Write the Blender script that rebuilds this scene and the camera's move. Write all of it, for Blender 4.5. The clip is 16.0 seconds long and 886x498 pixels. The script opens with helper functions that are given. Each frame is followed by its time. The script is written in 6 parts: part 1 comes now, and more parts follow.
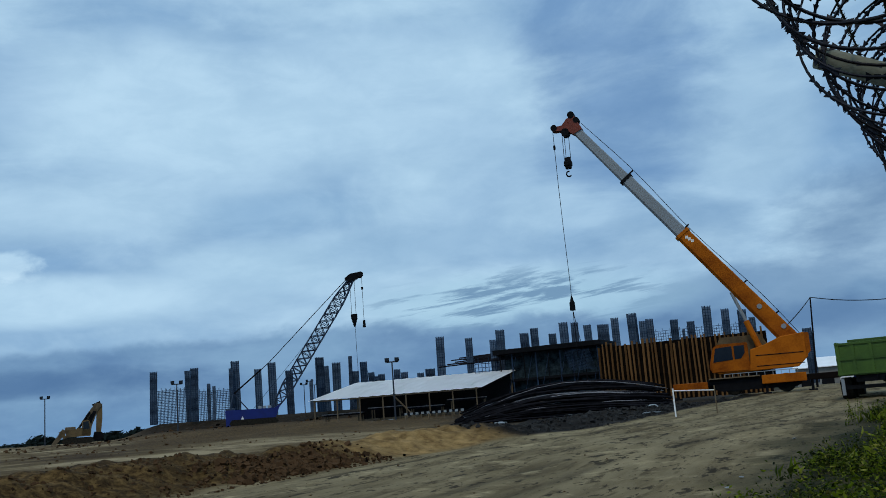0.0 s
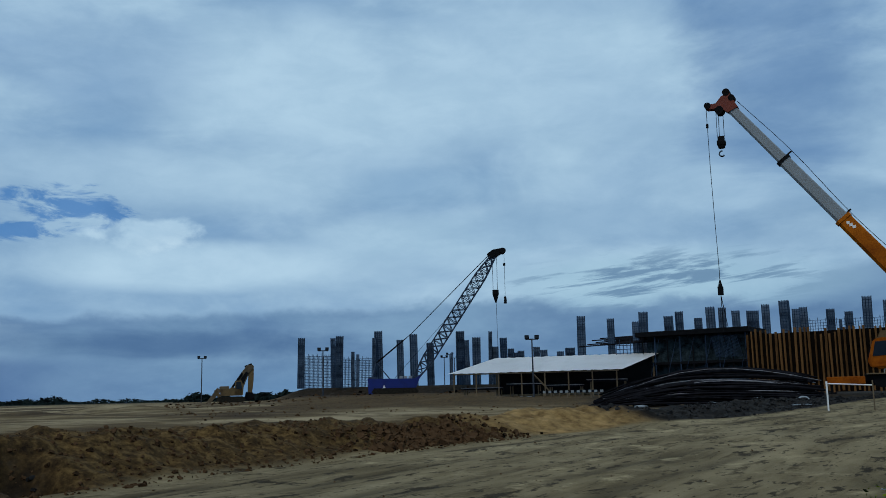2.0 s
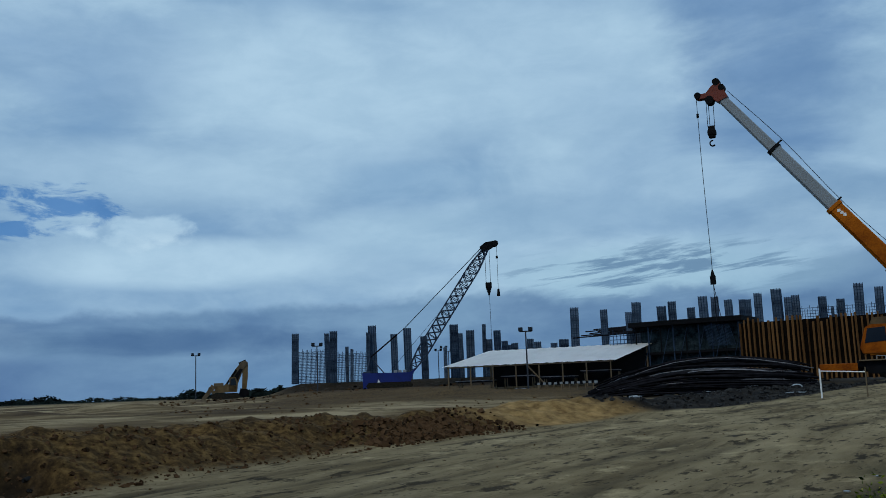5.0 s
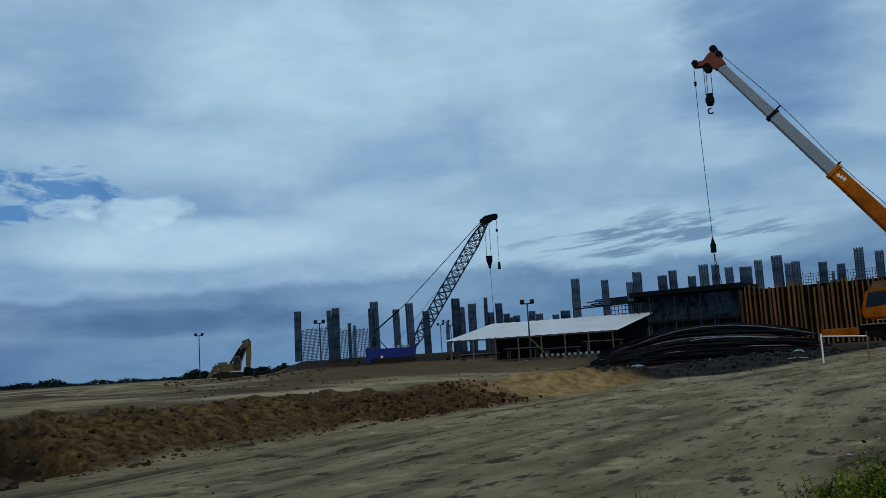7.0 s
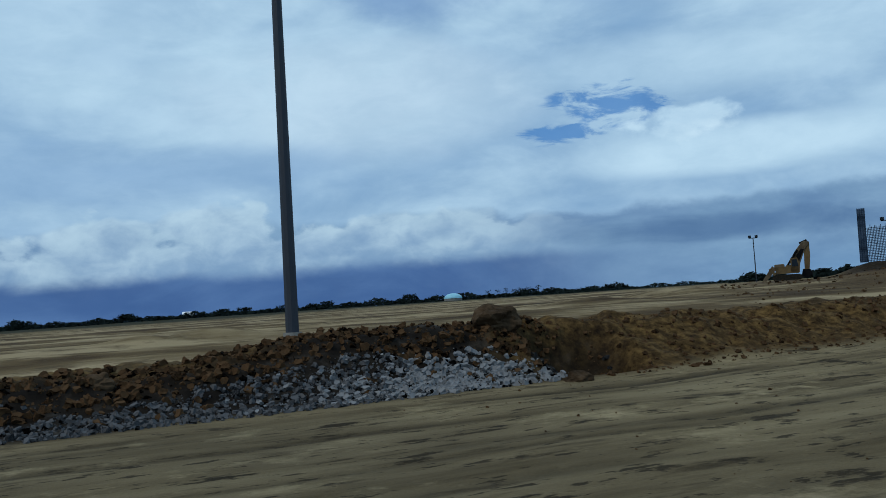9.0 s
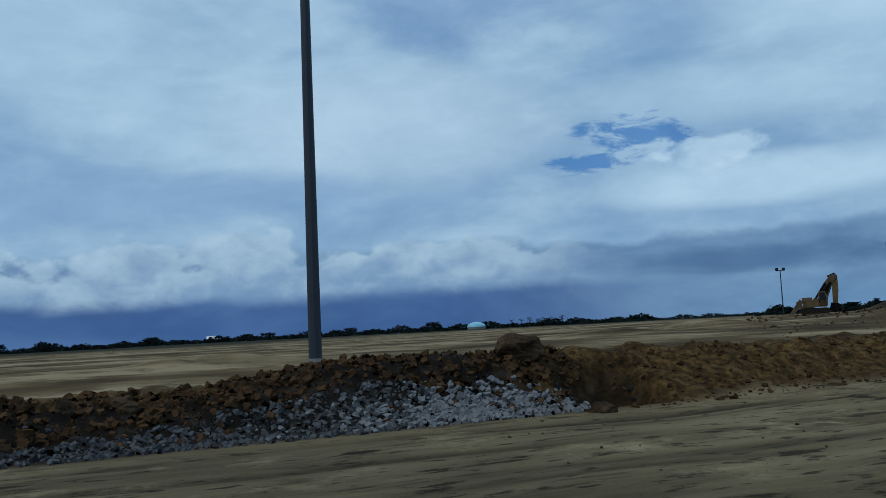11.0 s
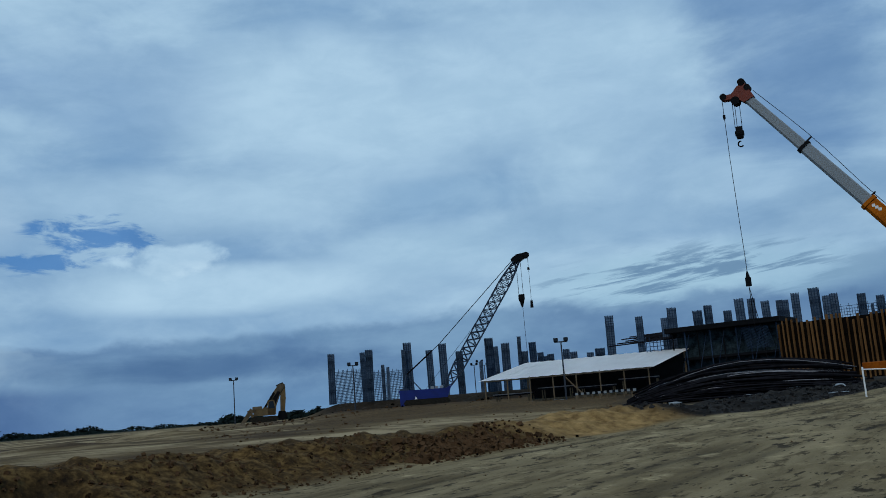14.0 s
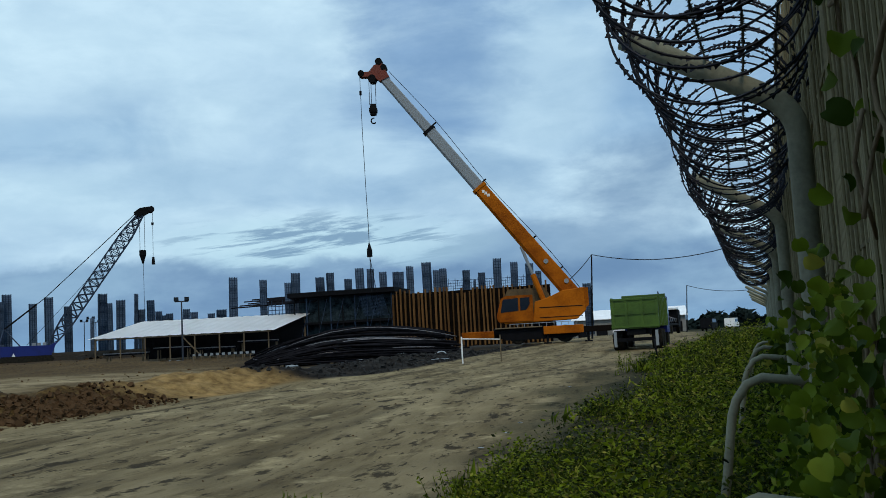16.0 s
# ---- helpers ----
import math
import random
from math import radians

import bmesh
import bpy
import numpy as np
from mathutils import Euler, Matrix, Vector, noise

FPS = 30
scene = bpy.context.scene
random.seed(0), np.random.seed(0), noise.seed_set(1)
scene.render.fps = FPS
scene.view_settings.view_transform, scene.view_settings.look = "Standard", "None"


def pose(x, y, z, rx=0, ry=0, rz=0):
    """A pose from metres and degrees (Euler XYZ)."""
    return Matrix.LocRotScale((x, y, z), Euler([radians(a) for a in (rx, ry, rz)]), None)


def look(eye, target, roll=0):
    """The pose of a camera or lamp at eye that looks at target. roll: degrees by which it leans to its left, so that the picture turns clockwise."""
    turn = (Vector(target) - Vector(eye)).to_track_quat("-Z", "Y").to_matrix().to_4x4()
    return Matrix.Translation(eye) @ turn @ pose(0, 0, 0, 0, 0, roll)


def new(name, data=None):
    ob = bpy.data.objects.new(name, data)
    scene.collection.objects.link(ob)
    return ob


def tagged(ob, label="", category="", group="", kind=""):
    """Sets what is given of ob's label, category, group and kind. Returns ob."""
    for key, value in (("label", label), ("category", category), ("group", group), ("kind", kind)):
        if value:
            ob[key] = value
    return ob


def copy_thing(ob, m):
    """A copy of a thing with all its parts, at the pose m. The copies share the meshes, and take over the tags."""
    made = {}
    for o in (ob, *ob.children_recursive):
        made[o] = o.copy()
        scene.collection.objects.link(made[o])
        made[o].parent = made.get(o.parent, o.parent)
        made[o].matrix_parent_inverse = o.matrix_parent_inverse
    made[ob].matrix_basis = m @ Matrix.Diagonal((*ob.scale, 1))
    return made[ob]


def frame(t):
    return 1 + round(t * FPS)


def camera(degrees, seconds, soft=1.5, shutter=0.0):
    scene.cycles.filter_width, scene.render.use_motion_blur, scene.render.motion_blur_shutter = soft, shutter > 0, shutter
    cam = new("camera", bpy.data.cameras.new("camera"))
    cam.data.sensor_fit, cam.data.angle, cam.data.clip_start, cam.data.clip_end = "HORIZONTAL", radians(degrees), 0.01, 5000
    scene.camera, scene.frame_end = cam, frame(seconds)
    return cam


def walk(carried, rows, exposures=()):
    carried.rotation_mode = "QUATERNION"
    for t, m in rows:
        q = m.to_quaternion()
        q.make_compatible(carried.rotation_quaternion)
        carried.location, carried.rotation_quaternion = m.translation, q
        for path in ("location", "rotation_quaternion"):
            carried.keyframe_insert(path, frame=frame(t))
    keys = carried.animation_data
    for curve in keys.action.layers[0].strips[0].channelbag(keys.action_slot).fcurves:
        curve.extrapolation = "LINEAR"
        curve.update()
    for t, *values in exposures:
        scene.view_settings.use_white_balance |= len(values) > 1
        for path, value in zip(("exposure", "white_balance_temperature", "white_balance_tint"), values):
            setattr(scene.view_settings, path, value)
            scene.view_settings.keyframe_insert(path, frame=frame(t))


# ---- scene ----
# Overcast construction site seen across a dirt haul road from beside a perimeter fence.
EYE = 1.65
cam = camera(51.39, 16.0, soft=0.9)
PATH = [
    (0.0, pose(0.03, 0, EYE - 0.04, 100.06, 4.47, 0.01)),
    (0.5, pose(0.03, 0, EYE - 0.04, 99.98, 4.80, -5.62)),
    (1.0, pose(0.03, 0, EYE - 0.04, 98.12, 4.39, -10.00)),
    (1.5, pose(0.03, 0, EYE - 0.04, 99.92, 1.08, -1.53)),
    (1.7, pose(0.03, 0, EYE - 0.03, 99.36, 1.37, 6.30)),
    (2.0, pose(0.02, 0, EYE - 0.02, 99.02, 1.28, 8.48)),
    (2.5, pose(0.02, 0, EYE - 0.02, 98.88, 1.72, 7.79)),
    (3.0, pose(0.01, 0, EYE - 0.01, 98.47, 1.95, 7.39)),
    (3.5, pose(0.01, 0, EYE - 0.01, 98.72, 2.70, 7.47)),
    (4.0, pose(0, 0, EYE, 99.18, 1.43, 8.20)),
    (4.2, pose(0, 0, EYE, 99.25, 1.73, 8.42)),
    (6.5, pose(0, 0, EYE, 96.85, 2.86, 7.70)),
    (7.0, pose(0, 0, EYE, 97.01, 3.54, 8.33)),
    (7.5, pose(0, 0, EYE, 97.67, 4.69, 14.23)),
    (8.0, pose(0, 0, EYE, 96.33, 4.40, 26.71)),
    (8.5, pose(0, 0, EYE, 93.98, 3.96, 36.22)),
    (9.0, pose(0, 0, EYE, 93.23, 3.85, 41.84)),
    (9.3, pose(0, 0, EYE, 94.14, 4.29, 47.17)),
    (9.5, pose(0, 0, EYE, 94.48, 2.45, 51.53)),
    (9.7, pose(0, 0, EYE, 93.40, 1.56, 54.94)),
    (10.1, pose(0, 0, EYE, 93.60, 1.64, 56.77)),
    (10.5, pose(0, 0, EYE, 94.13, 2.15, 53.05)),
    (10.9, pose(0, 0, EYE, 94.86, 2.81, 45.55)),
    (11.4, pose(0, 0, EYE, 95.87, 3.64, 33.61)),
    (11.8, pose(0, 0, EYE, 96.65, 3.94, 24.13)),
    (12.0, pose(0, 0, EYE, 97.40, 3.54, 18.74)),
    (12.5, pose(0, 0, EYE, 99.73, 3.40, 8.44)),
    (13.0, pose(0, 0, EYE, 99.66, 3.81, 8.20)),
    (13.5, pose(0, 0, EYE, 99.77, 3.78, 9.39)),
    (14.0, pose(0, 0, EYE, 99.64, 4.51, 10.45)),
    (14.5, pose(0, 0, EYE, 98.98, 5.57, 8.38)),
    (15.0, pose(0, 0, EYE, 96.05, 6.27, -0.09)),
    (15.5, pose(0, 0, EYE, 95.30, 5.14, -8.85)),
    (16.0, pose(0, 0, EYE, 95.78, 3.11, -12.80)),
]
walk(cam, PATH, [(0.0, 0.0, 6450, 10), (1.0, -0.12, 6500, 10), (4.0, -0.20, 6400, 10), (7.0, -0.20, 6450, 10), (7.8, -0.14, 6480, 10), (8.5, 0.02, 6600, 10), (9.0, 0.02, 6600, 10), (9.7, -0.15, 6350, 10), (12.0, -0.20, 6350, 10), (14.5, -0.15, 6400, 10), (15.0, 0.16, 6800, 10), (15.5, 0.22, 6950, 10), (16.0, 0.27, 7000, 10)])

# ---- world and sun ----
SUN_EL, SUN_AZ = 52.0, 168.0          # degrees up, and degrees to the left of straight ahead
world = bpy.data.worlds.new("overcast_sky")
scene.world = world
world.use_nodes = True
wn, wl = world.node_tree.nodes, world.node_tree.links
wn.clear()


def wnode(kind, **sockets):
    n = wn.new(kind)
    for key, value in sockets.items():
        n.inputs[int(key[1:])].default_value = value
    return n


def wmath(op, a, b=None, c=None, clamp=False):
    n = wn.new("ShaderNodeMath")
    n.operation, n.use_clamp = op, clamp
    for i, v in enumerate((a, b, c)):
        if v is None:
            continue
        if isinstance(v, (int, float)):
            n.inputs[i].default_value = v
        else:
            wl.new(v, n.inputs[i])
    return n.outputs[0]


def wmix(fac, a, b):
    n = wn.new("ShaderNodeMix")
    n.data_type = "RGBA"
    for i, v in ((0, fac), (6, a), (7, b)):
        if isinstance(v, (int, float)):
            n.inputs[i].default_value = v
        elif isinstance(v, tuple):
            n.inputs[i].default_value = (*v, 1)
        else:
            wl.new(v, n.inputs[i])
    return n.outputs[2]


def wstep(v, lo, hi):
    n = wn.new("ShaderNodeMapRange")
    n.interpolation_type = "SMOOTHSTEP"
    n.inputs[1].default_value, n.inputs[2].default_value = lo, hi
    wl.new(v, n.inputs[0])
    return n.outputs[0]


def wvec(x, y, z=0.0):
    n = wn.new("ShaderNodeCombineXYZ")
    for i, v in enumerate((x, y, z)):
        if isinstance(v, (int, float)):
            n.inputs[i].default_value = v
        else:
            wl.new(v, n.inputs[i])
    return n.outputs[0]


def wnoise(vec, scale, detail=5.0, rough=0.55, warp=0.0):
    n = wn.new("ShaderNodeTexNoise")
    n.inputs["Scale"].default_value, n.inputs["Detail"].default_value = scale, detail
    n.inputs["Roughness"].default_value, n.inputs["Distortion"].default_value = rough, warp
    wl.new(vec, n.inputs["Vector"])
    return n.outputs["Fac"]


def wcells(vec, scale, soft=0.6):
    """Rounded lumps: near 1 in the middle of each, 0 between them."""
    n = wn.new("ShaderNodeTexVoronoi")
    n.feature = "SMOOTH_F1"
    n.inputs["Scale"].default_value, n.inputs["Smoothness"].default_value = scale, soft
    wl.new(vec, n.inputs["Vector"])
    return wmath("SUBTRACT", 1.0, n.outputs["Distance"])


def wblob(az, el, waz, wel, wob=None, k=0.0):
    """1 at a direction of the sky, falling to 0 at its half widths in degrees."""
    a = wmath("DIVIDE", wmath("SUBTRACT", AZ, az), waz)
    b = wmath("DIVIDE", wmath("SUBTRACT", EL, el), wel)
    r = wmath("ADD", wmath("MULTIPLY", a, a), wmath("MULTIPLY", b, b))
    if wob is not None:
        r = wmath("ADD", r, wmath("MULTIPLY", wmath("SUBTRACT", wob, 0.5), k))
    return wmath("SUBTRACT", 1.0, wstep(r, 0.0, 1.0))


way = wnode("ShaderNodeTexCoord").outputs["Generated"]
sep = wn.new("ShaderNodeSeparateXYZ")
wl.new(way, sep.inputs[0])
AZ = wmath("MULTIPLY", wmath("ARCTAN2", wmath("MULTIPLY", sep.outputs[0], -1.0), sep.outputs[1]), 57.29578)
EL = wmath("MULTIPLY", wmath("ARCSINE", sep.outputs[2]), 57.29578)

sky = wn.new("ShaderNodeTexSky")
sky.sky_type, sky.sun_disc = "NISHITA", False
sky.sun_elevation, sky.sun_rotation = radians(SUN_EL), radians(-SUN_AZ)
clear = wn.new("ShaderNodeMix")
clear.data_type, clear.blend_type = "RGBA", "MULTIPLY"
clear.inputs[0].default_value = 1.0
wl.new(sky.outputs[0], clear.inputs[6])
clear.inputs[7].default_value = (0.10, 0.10, 0.10, 1)

flat = wvec(wmath("MULTIPLY", AZ, 0.035), wmath("MULTIPLY", EL, 0.085))
n_big = wnoise(flat, 1.15, 4.0, 0.5, 0.4)
n_mid = wnoise(wvec(wmath("MULTIPLY", AZ, 0.05), wmath("MULTIPLY", EL, 0.12), 3.0), 1.6, 7.0, 0.56, 0.5)
n_fine = wnoise(wvec(wmath("MULTIPLY", AZ, 0.16), wmath("MULTIPLY", EL, 0.34), 7.0), 1.0, 6.0, 0.6, 0.2)
n_puff = wnoise(wvec(wmath("MULTIPLY", AZ, 0.30), wmath("MULTIPLY", EL, 0.42), 11.0), 0.75, 8.0, 0.56, 0.15)
n_streak = wnoise(wvec(wmath("MULTIPLY", AZ, 0.11), wmath("ADD", wmath("MULTIPLY", EL, 0.95), wmath("MULTIPLY", AZ, 0.10)), 5.0), 1.0, 6.0, 0.6, 0.3)

# the grey-blue deck, mottled at three sizes
tone = wmath("ADD", wmath("ADD", wmath("MULTIPLY", n_big, 0.50), wmath("MULTIPLY", n_mid, 0.38)), wmath("MULTIPLY", n_fine, 0.12))
deck = wmix(wstep(tone, 0.36, 0.62), (0.245, 0.385, 0.565), (0.52, 0.66, 0.775))
soft = wmath("ADD", wmath("MULTIPLY", n_mid, 0.7), wmath("MULTIPLY", n_fine, 0.3))
# pale masses and grey-blue thin spots of the deck: direction, half widths, strength, colour
MASSES = (
    (16, 18.5, 14, 5.5, 0.8, (0.60, 0.74, 0.84)), (2, 20, 12, 5, 0.6, (0.56, 0.70, 0.81)), (-3, 13, 8, 4, 0.45, (0.50, 0.64, 0.76)),
    (24, 13.4, 14, 2.4, 0.6, (0.58, 0.72, 0.82)), (47, 12.5, 14, 4.5, 0.65, (0.62, 0.73, 0.82)), (70, 19, 13, 6, 0.7, (0.56, 0.70, 0.81)),
    (22, 8.0, 13, 1.7, 0.8, (0.60, 0.74, 0.84)), (8, 9.5, 11, 2.2, 0.5, (0.52, 0.67, 0.78)), (-20, 15.5, 5, 5, 0.6, (0.46, 0.60, 0.72)))
HOLLOWS = (
    (-13, 20, 7.5, 9, 0.85, (0.18, 0.30, 0.49)), (-15, 9.5, 7, 3.0, 0.5, (0.23, 0.36, 0.52)), (30, 20, 9, 4, 0.35, (0.25, 0.38, 0.57)), (41, 19.5, 8, 3, 0.75, (0.22, 0.345, 0.55)),
    (10, 12.8, 8, 1.6, 0.5, (0.28, 0.43, 0.60)), (-1, 10, 10, 1.8, 0.45, (0.29, 0.43, 0.59)), (62, 8.6, 20, 2.6, 0.8, (0.30, 0.44, 0.62)),
    (-27, 9.0, 8, 3.6, 0.85, (0.16, 0.26, 0.41)), (-21, 5.5, 11, 2.6, 0.75, (0.165, 0.27, 0.42)), (-31, 17, 7, 5, 0.5, (0.20, 0.315, 0.48)))
for az, el, waz, wel, k, colour in MASSES + HOLLOWS:
    deck = wmix(wmath("MULTIPLY", wblob(az, el, waz, wel, soft, 2.4), k), deck, colour)
# blue hole with a torn edge and the bright cloud below it
n_torn = wnoise(wvec(wmath("MULTIPLY", AZ, 0.30), wmath("ADD", wmath("MULTIPLY", EL, 1.0), wmath("MULTIPLY", AZ, -0.05)), 13.0), 1.0, 7.0, 0.62, 0.6)
torn = wmath("MULTIPLY", wmath("SUBTRACT", n_torn, 0.5), 4.2)
gap = wmath("MAXIMUM", wblob(34.2, 9.8, 4.2, 1.1), wmath("MULTIPLY", wblob(30.8, 11.3, 5.2, 1.8), 0.95))
hole = wmath("MULTIPLY", wstep(wmath("ADD", gap, torn), 0.45, 1.15), wstep(gap, 0.0, 0.45))
deck = wmix(wmath("MULTIPLY", hole, 0.85), deck, wmix(0.85, clear.outputs[2], (0.05, 0.205, 0.50)))
n_bulge = wcells(wvec(wmath("ADD", wmath("MULTIPLY", AZ, 0.55), wmath("MULTIPLY", n_puff, 0.9)), wmath("ADD", wmath("MULTIPLY", EL, 0.8), wmath("MULTIPLY", n_puff, 0.9)), 3.0), 1.0)
heap_a = wmath("ADD", wmath("ADD", wblob(26.8, 9.9, 5.4, 1.7), wmath("MULTIPLY", wmath("SUBTRACT", n_puff, 0.5), 2.4)), wmath("MULTIPLY", wmath("SUBTRACT", n_bulge, 0.55), 0.9))
heap_a = wmath("MULTIPLY", wstep(heap_a, 0.45, 0.85), wstep(wblob(26.8, 9.9, 6.5, 2.6), 0.0, 0.35))
deck = wmix(wmath("MULTIPLY", heap_a, 0.8), deck, wmix(wstep(n_fine, 0.35, 0.65), (0.56, 0.70, 0.81), (0.72, 0.83, 0.90)))
# pale glow low over the site, crossed by thin dark streaks
deck = wmix(wmath("MULTIPLY", wblob(-5, 6.6, 13, 2.4, soft, 1.6), 0.8), deck, (0.48, 0.645, 0.735))
band = wmath("MULTIPLY", wblob(-5, 6.6, 12, 2.4), wstep(n_streak, 0.49, 0.58))
deck = wmix(wmath("MULTIPLY", band, 0.85), deck, (0.16, 0.265, 0.40))
# low blue-grey bank along the horizon with a ragged upper edge
top_of_bank = wmath("ADD", EL, wmath("ADD", wmath("MULTIPLY", wmath("SUBTRACT", n_mid, 0.5), -3.4), wmath("MULTIPLY", wmath("SUBTRACT", n_puff, 0.5), -2.2)))
low = wmath("SUBTRACT", 1.0, wstep(top_of_bank, 4.9, 5.7))
deck = wmix(wmath("MULTIPLY", low, 0.85), deck, wmix(wstep(wmath("ADD", wmath("MULTIPLY", n_mid, 0.6), wmath("MULTIPLY", n_fine, 0.4)), 0.38, 0.62), (0.135, 0.23, 0.385), (0.225, 0.35, 0.50)))
dim = wmath("MULTIPLY", wblob(24, 3.3, 12, 1.1, soft, 1.8), 0.75)
deck = wmix(dim, deck, (0.085, 0.165, 0.31))
haze = wmath("MULTIPLY", wmath("SUBTRACT", 1.0, wstep(EL, 0.0, 2.6)), wmath("SUBTRACT", 1.0, wstep(AZ, 14, 34)))
deck = wmix(wmath("MULTIPLY", haze, 0.7), deck, (0.19, 0.325, 0.51))
# heap clouds on the left over a dark rain haze
left = wstep(AZ, 30, 42)
heap_top = wmath("ADD", wmath("ADD", wmath("MULTIPLY", wmath("SUBTRACT", n_puff, 0.5), 5.0), wmath("MULTIPLY", wmath("SUBTRACT", n_mid, 0.5), 5.5)), wmath("ADD", 5.6, wmath("MULTIPLY", wmath("SUBTRACT", n_bulge, 0.55), 1.6)))
under = wmath("SUBTRACT", heap_top, EL)
heap = wmath("MULTIPLY", wstep(under, -0.15, 0.6), left)
n_lump = wnoise(wvec(wmath("MULTIPLY", AZ, 0.42), wmath("MULTIPLY", EL, 0.62), 21.0), 1.0, 6.0, 0.55, 0.3)
lit = wmath("ADD", wmath("ADD", wmath("MULTIPLY", n_lump, 0.72), wmath("MULTIPLY", n_bulge, 0.18)), wmath("MULTIPLY", under, -0.085))
puffed = wmix(wstep(lit, 0.06, 0.52), (0.235, 0.35, 0.51), (0.54, 0.66, 0.745))
deck = wmix(wmath("MULTIPLY", heap, 0.80), deck, puffed)
rain = wmath("MULTIPLY", wmath("SUBTRACT", 1.0, wstep(wmath("ADD", EL, wmath("MULTIPLY", n_fine, -1.4)), 1.3, 2.3)), wstep(AZ, 22, 42))
deck = wmix(wmath("MULTIPLY", rain, 0.93), deck, wmix(wstep(n_mid, 0.35, 0.65), (0.048, 0.108, 0.27), (0.085, 0.165, 0.345)))
tinted = wn.new("ShaderNodeMix")
tinted.data_type, tinted.blend_type = "RGBA", "MULTIPLY"
tinted.inputs[0].default_value = 1.0
wl.new(deck, tinted.inputs[6])
tinted.inputs[7].default_value = (0.835, 0.97, 1.055, 1)
deck = tinted.outputs[2]
# small ripples all over the deck
ripple = wmath("ADD", wmath("MULTIPLY", wnoise(wvec(wmath("MULTIPLY", AZ, 0.22), wmath("MULTIPLY", EL, 0.55), 31.0), 1.0, 8.0, 0.62, 0.4), 0.6), wmath("MULTIPLY", n_puff, 0.4))
rippled = wn.new("ShaderNodeMix")
rippled.data_type, rippled.blend_type = "RGBA", "MULTIPLY"
rippled.inputs[0].default_value = 1.0
wl.new(deck, rippled.inputs[6])
wl.new(wmix(wstep(ripple, 0.36, 0.64), (0.925, 0.945, 0.96), (1.065, 1.05, 1.035)), rippled.inputs[7])
deck = rippled.outputs[2]
# below the horizon: dull ground colour
deck = wmix(wstep(EL, -3.0, -0.5), (0.10, 0.09, 0.07), deck)
back = wnode("ShaderNodeBackground")
wl.new(deck, back.inputs[0])
back.inputs[1].default_value = 1.0
wl.new(back.outputs[0], wn.new("ShaderNodeOutputWorld").inputs[0])

sun = new("sun", bpy.data.lights.new("sun", "SUN"))
sun.data.energy, sun.data.angle, sun.data.color = 1.0, radians(12), (1.0, 0.87, 0.68)
sun.matrix_world = look((0, 0, 60), (math.sin(radians(SUN_AZ)) * 60 / math.tan(radians(SUN_EL)), -math.cos(radians(SUN_AZ)) * 60 / math.tan(radians(SUN_EL)), 0))


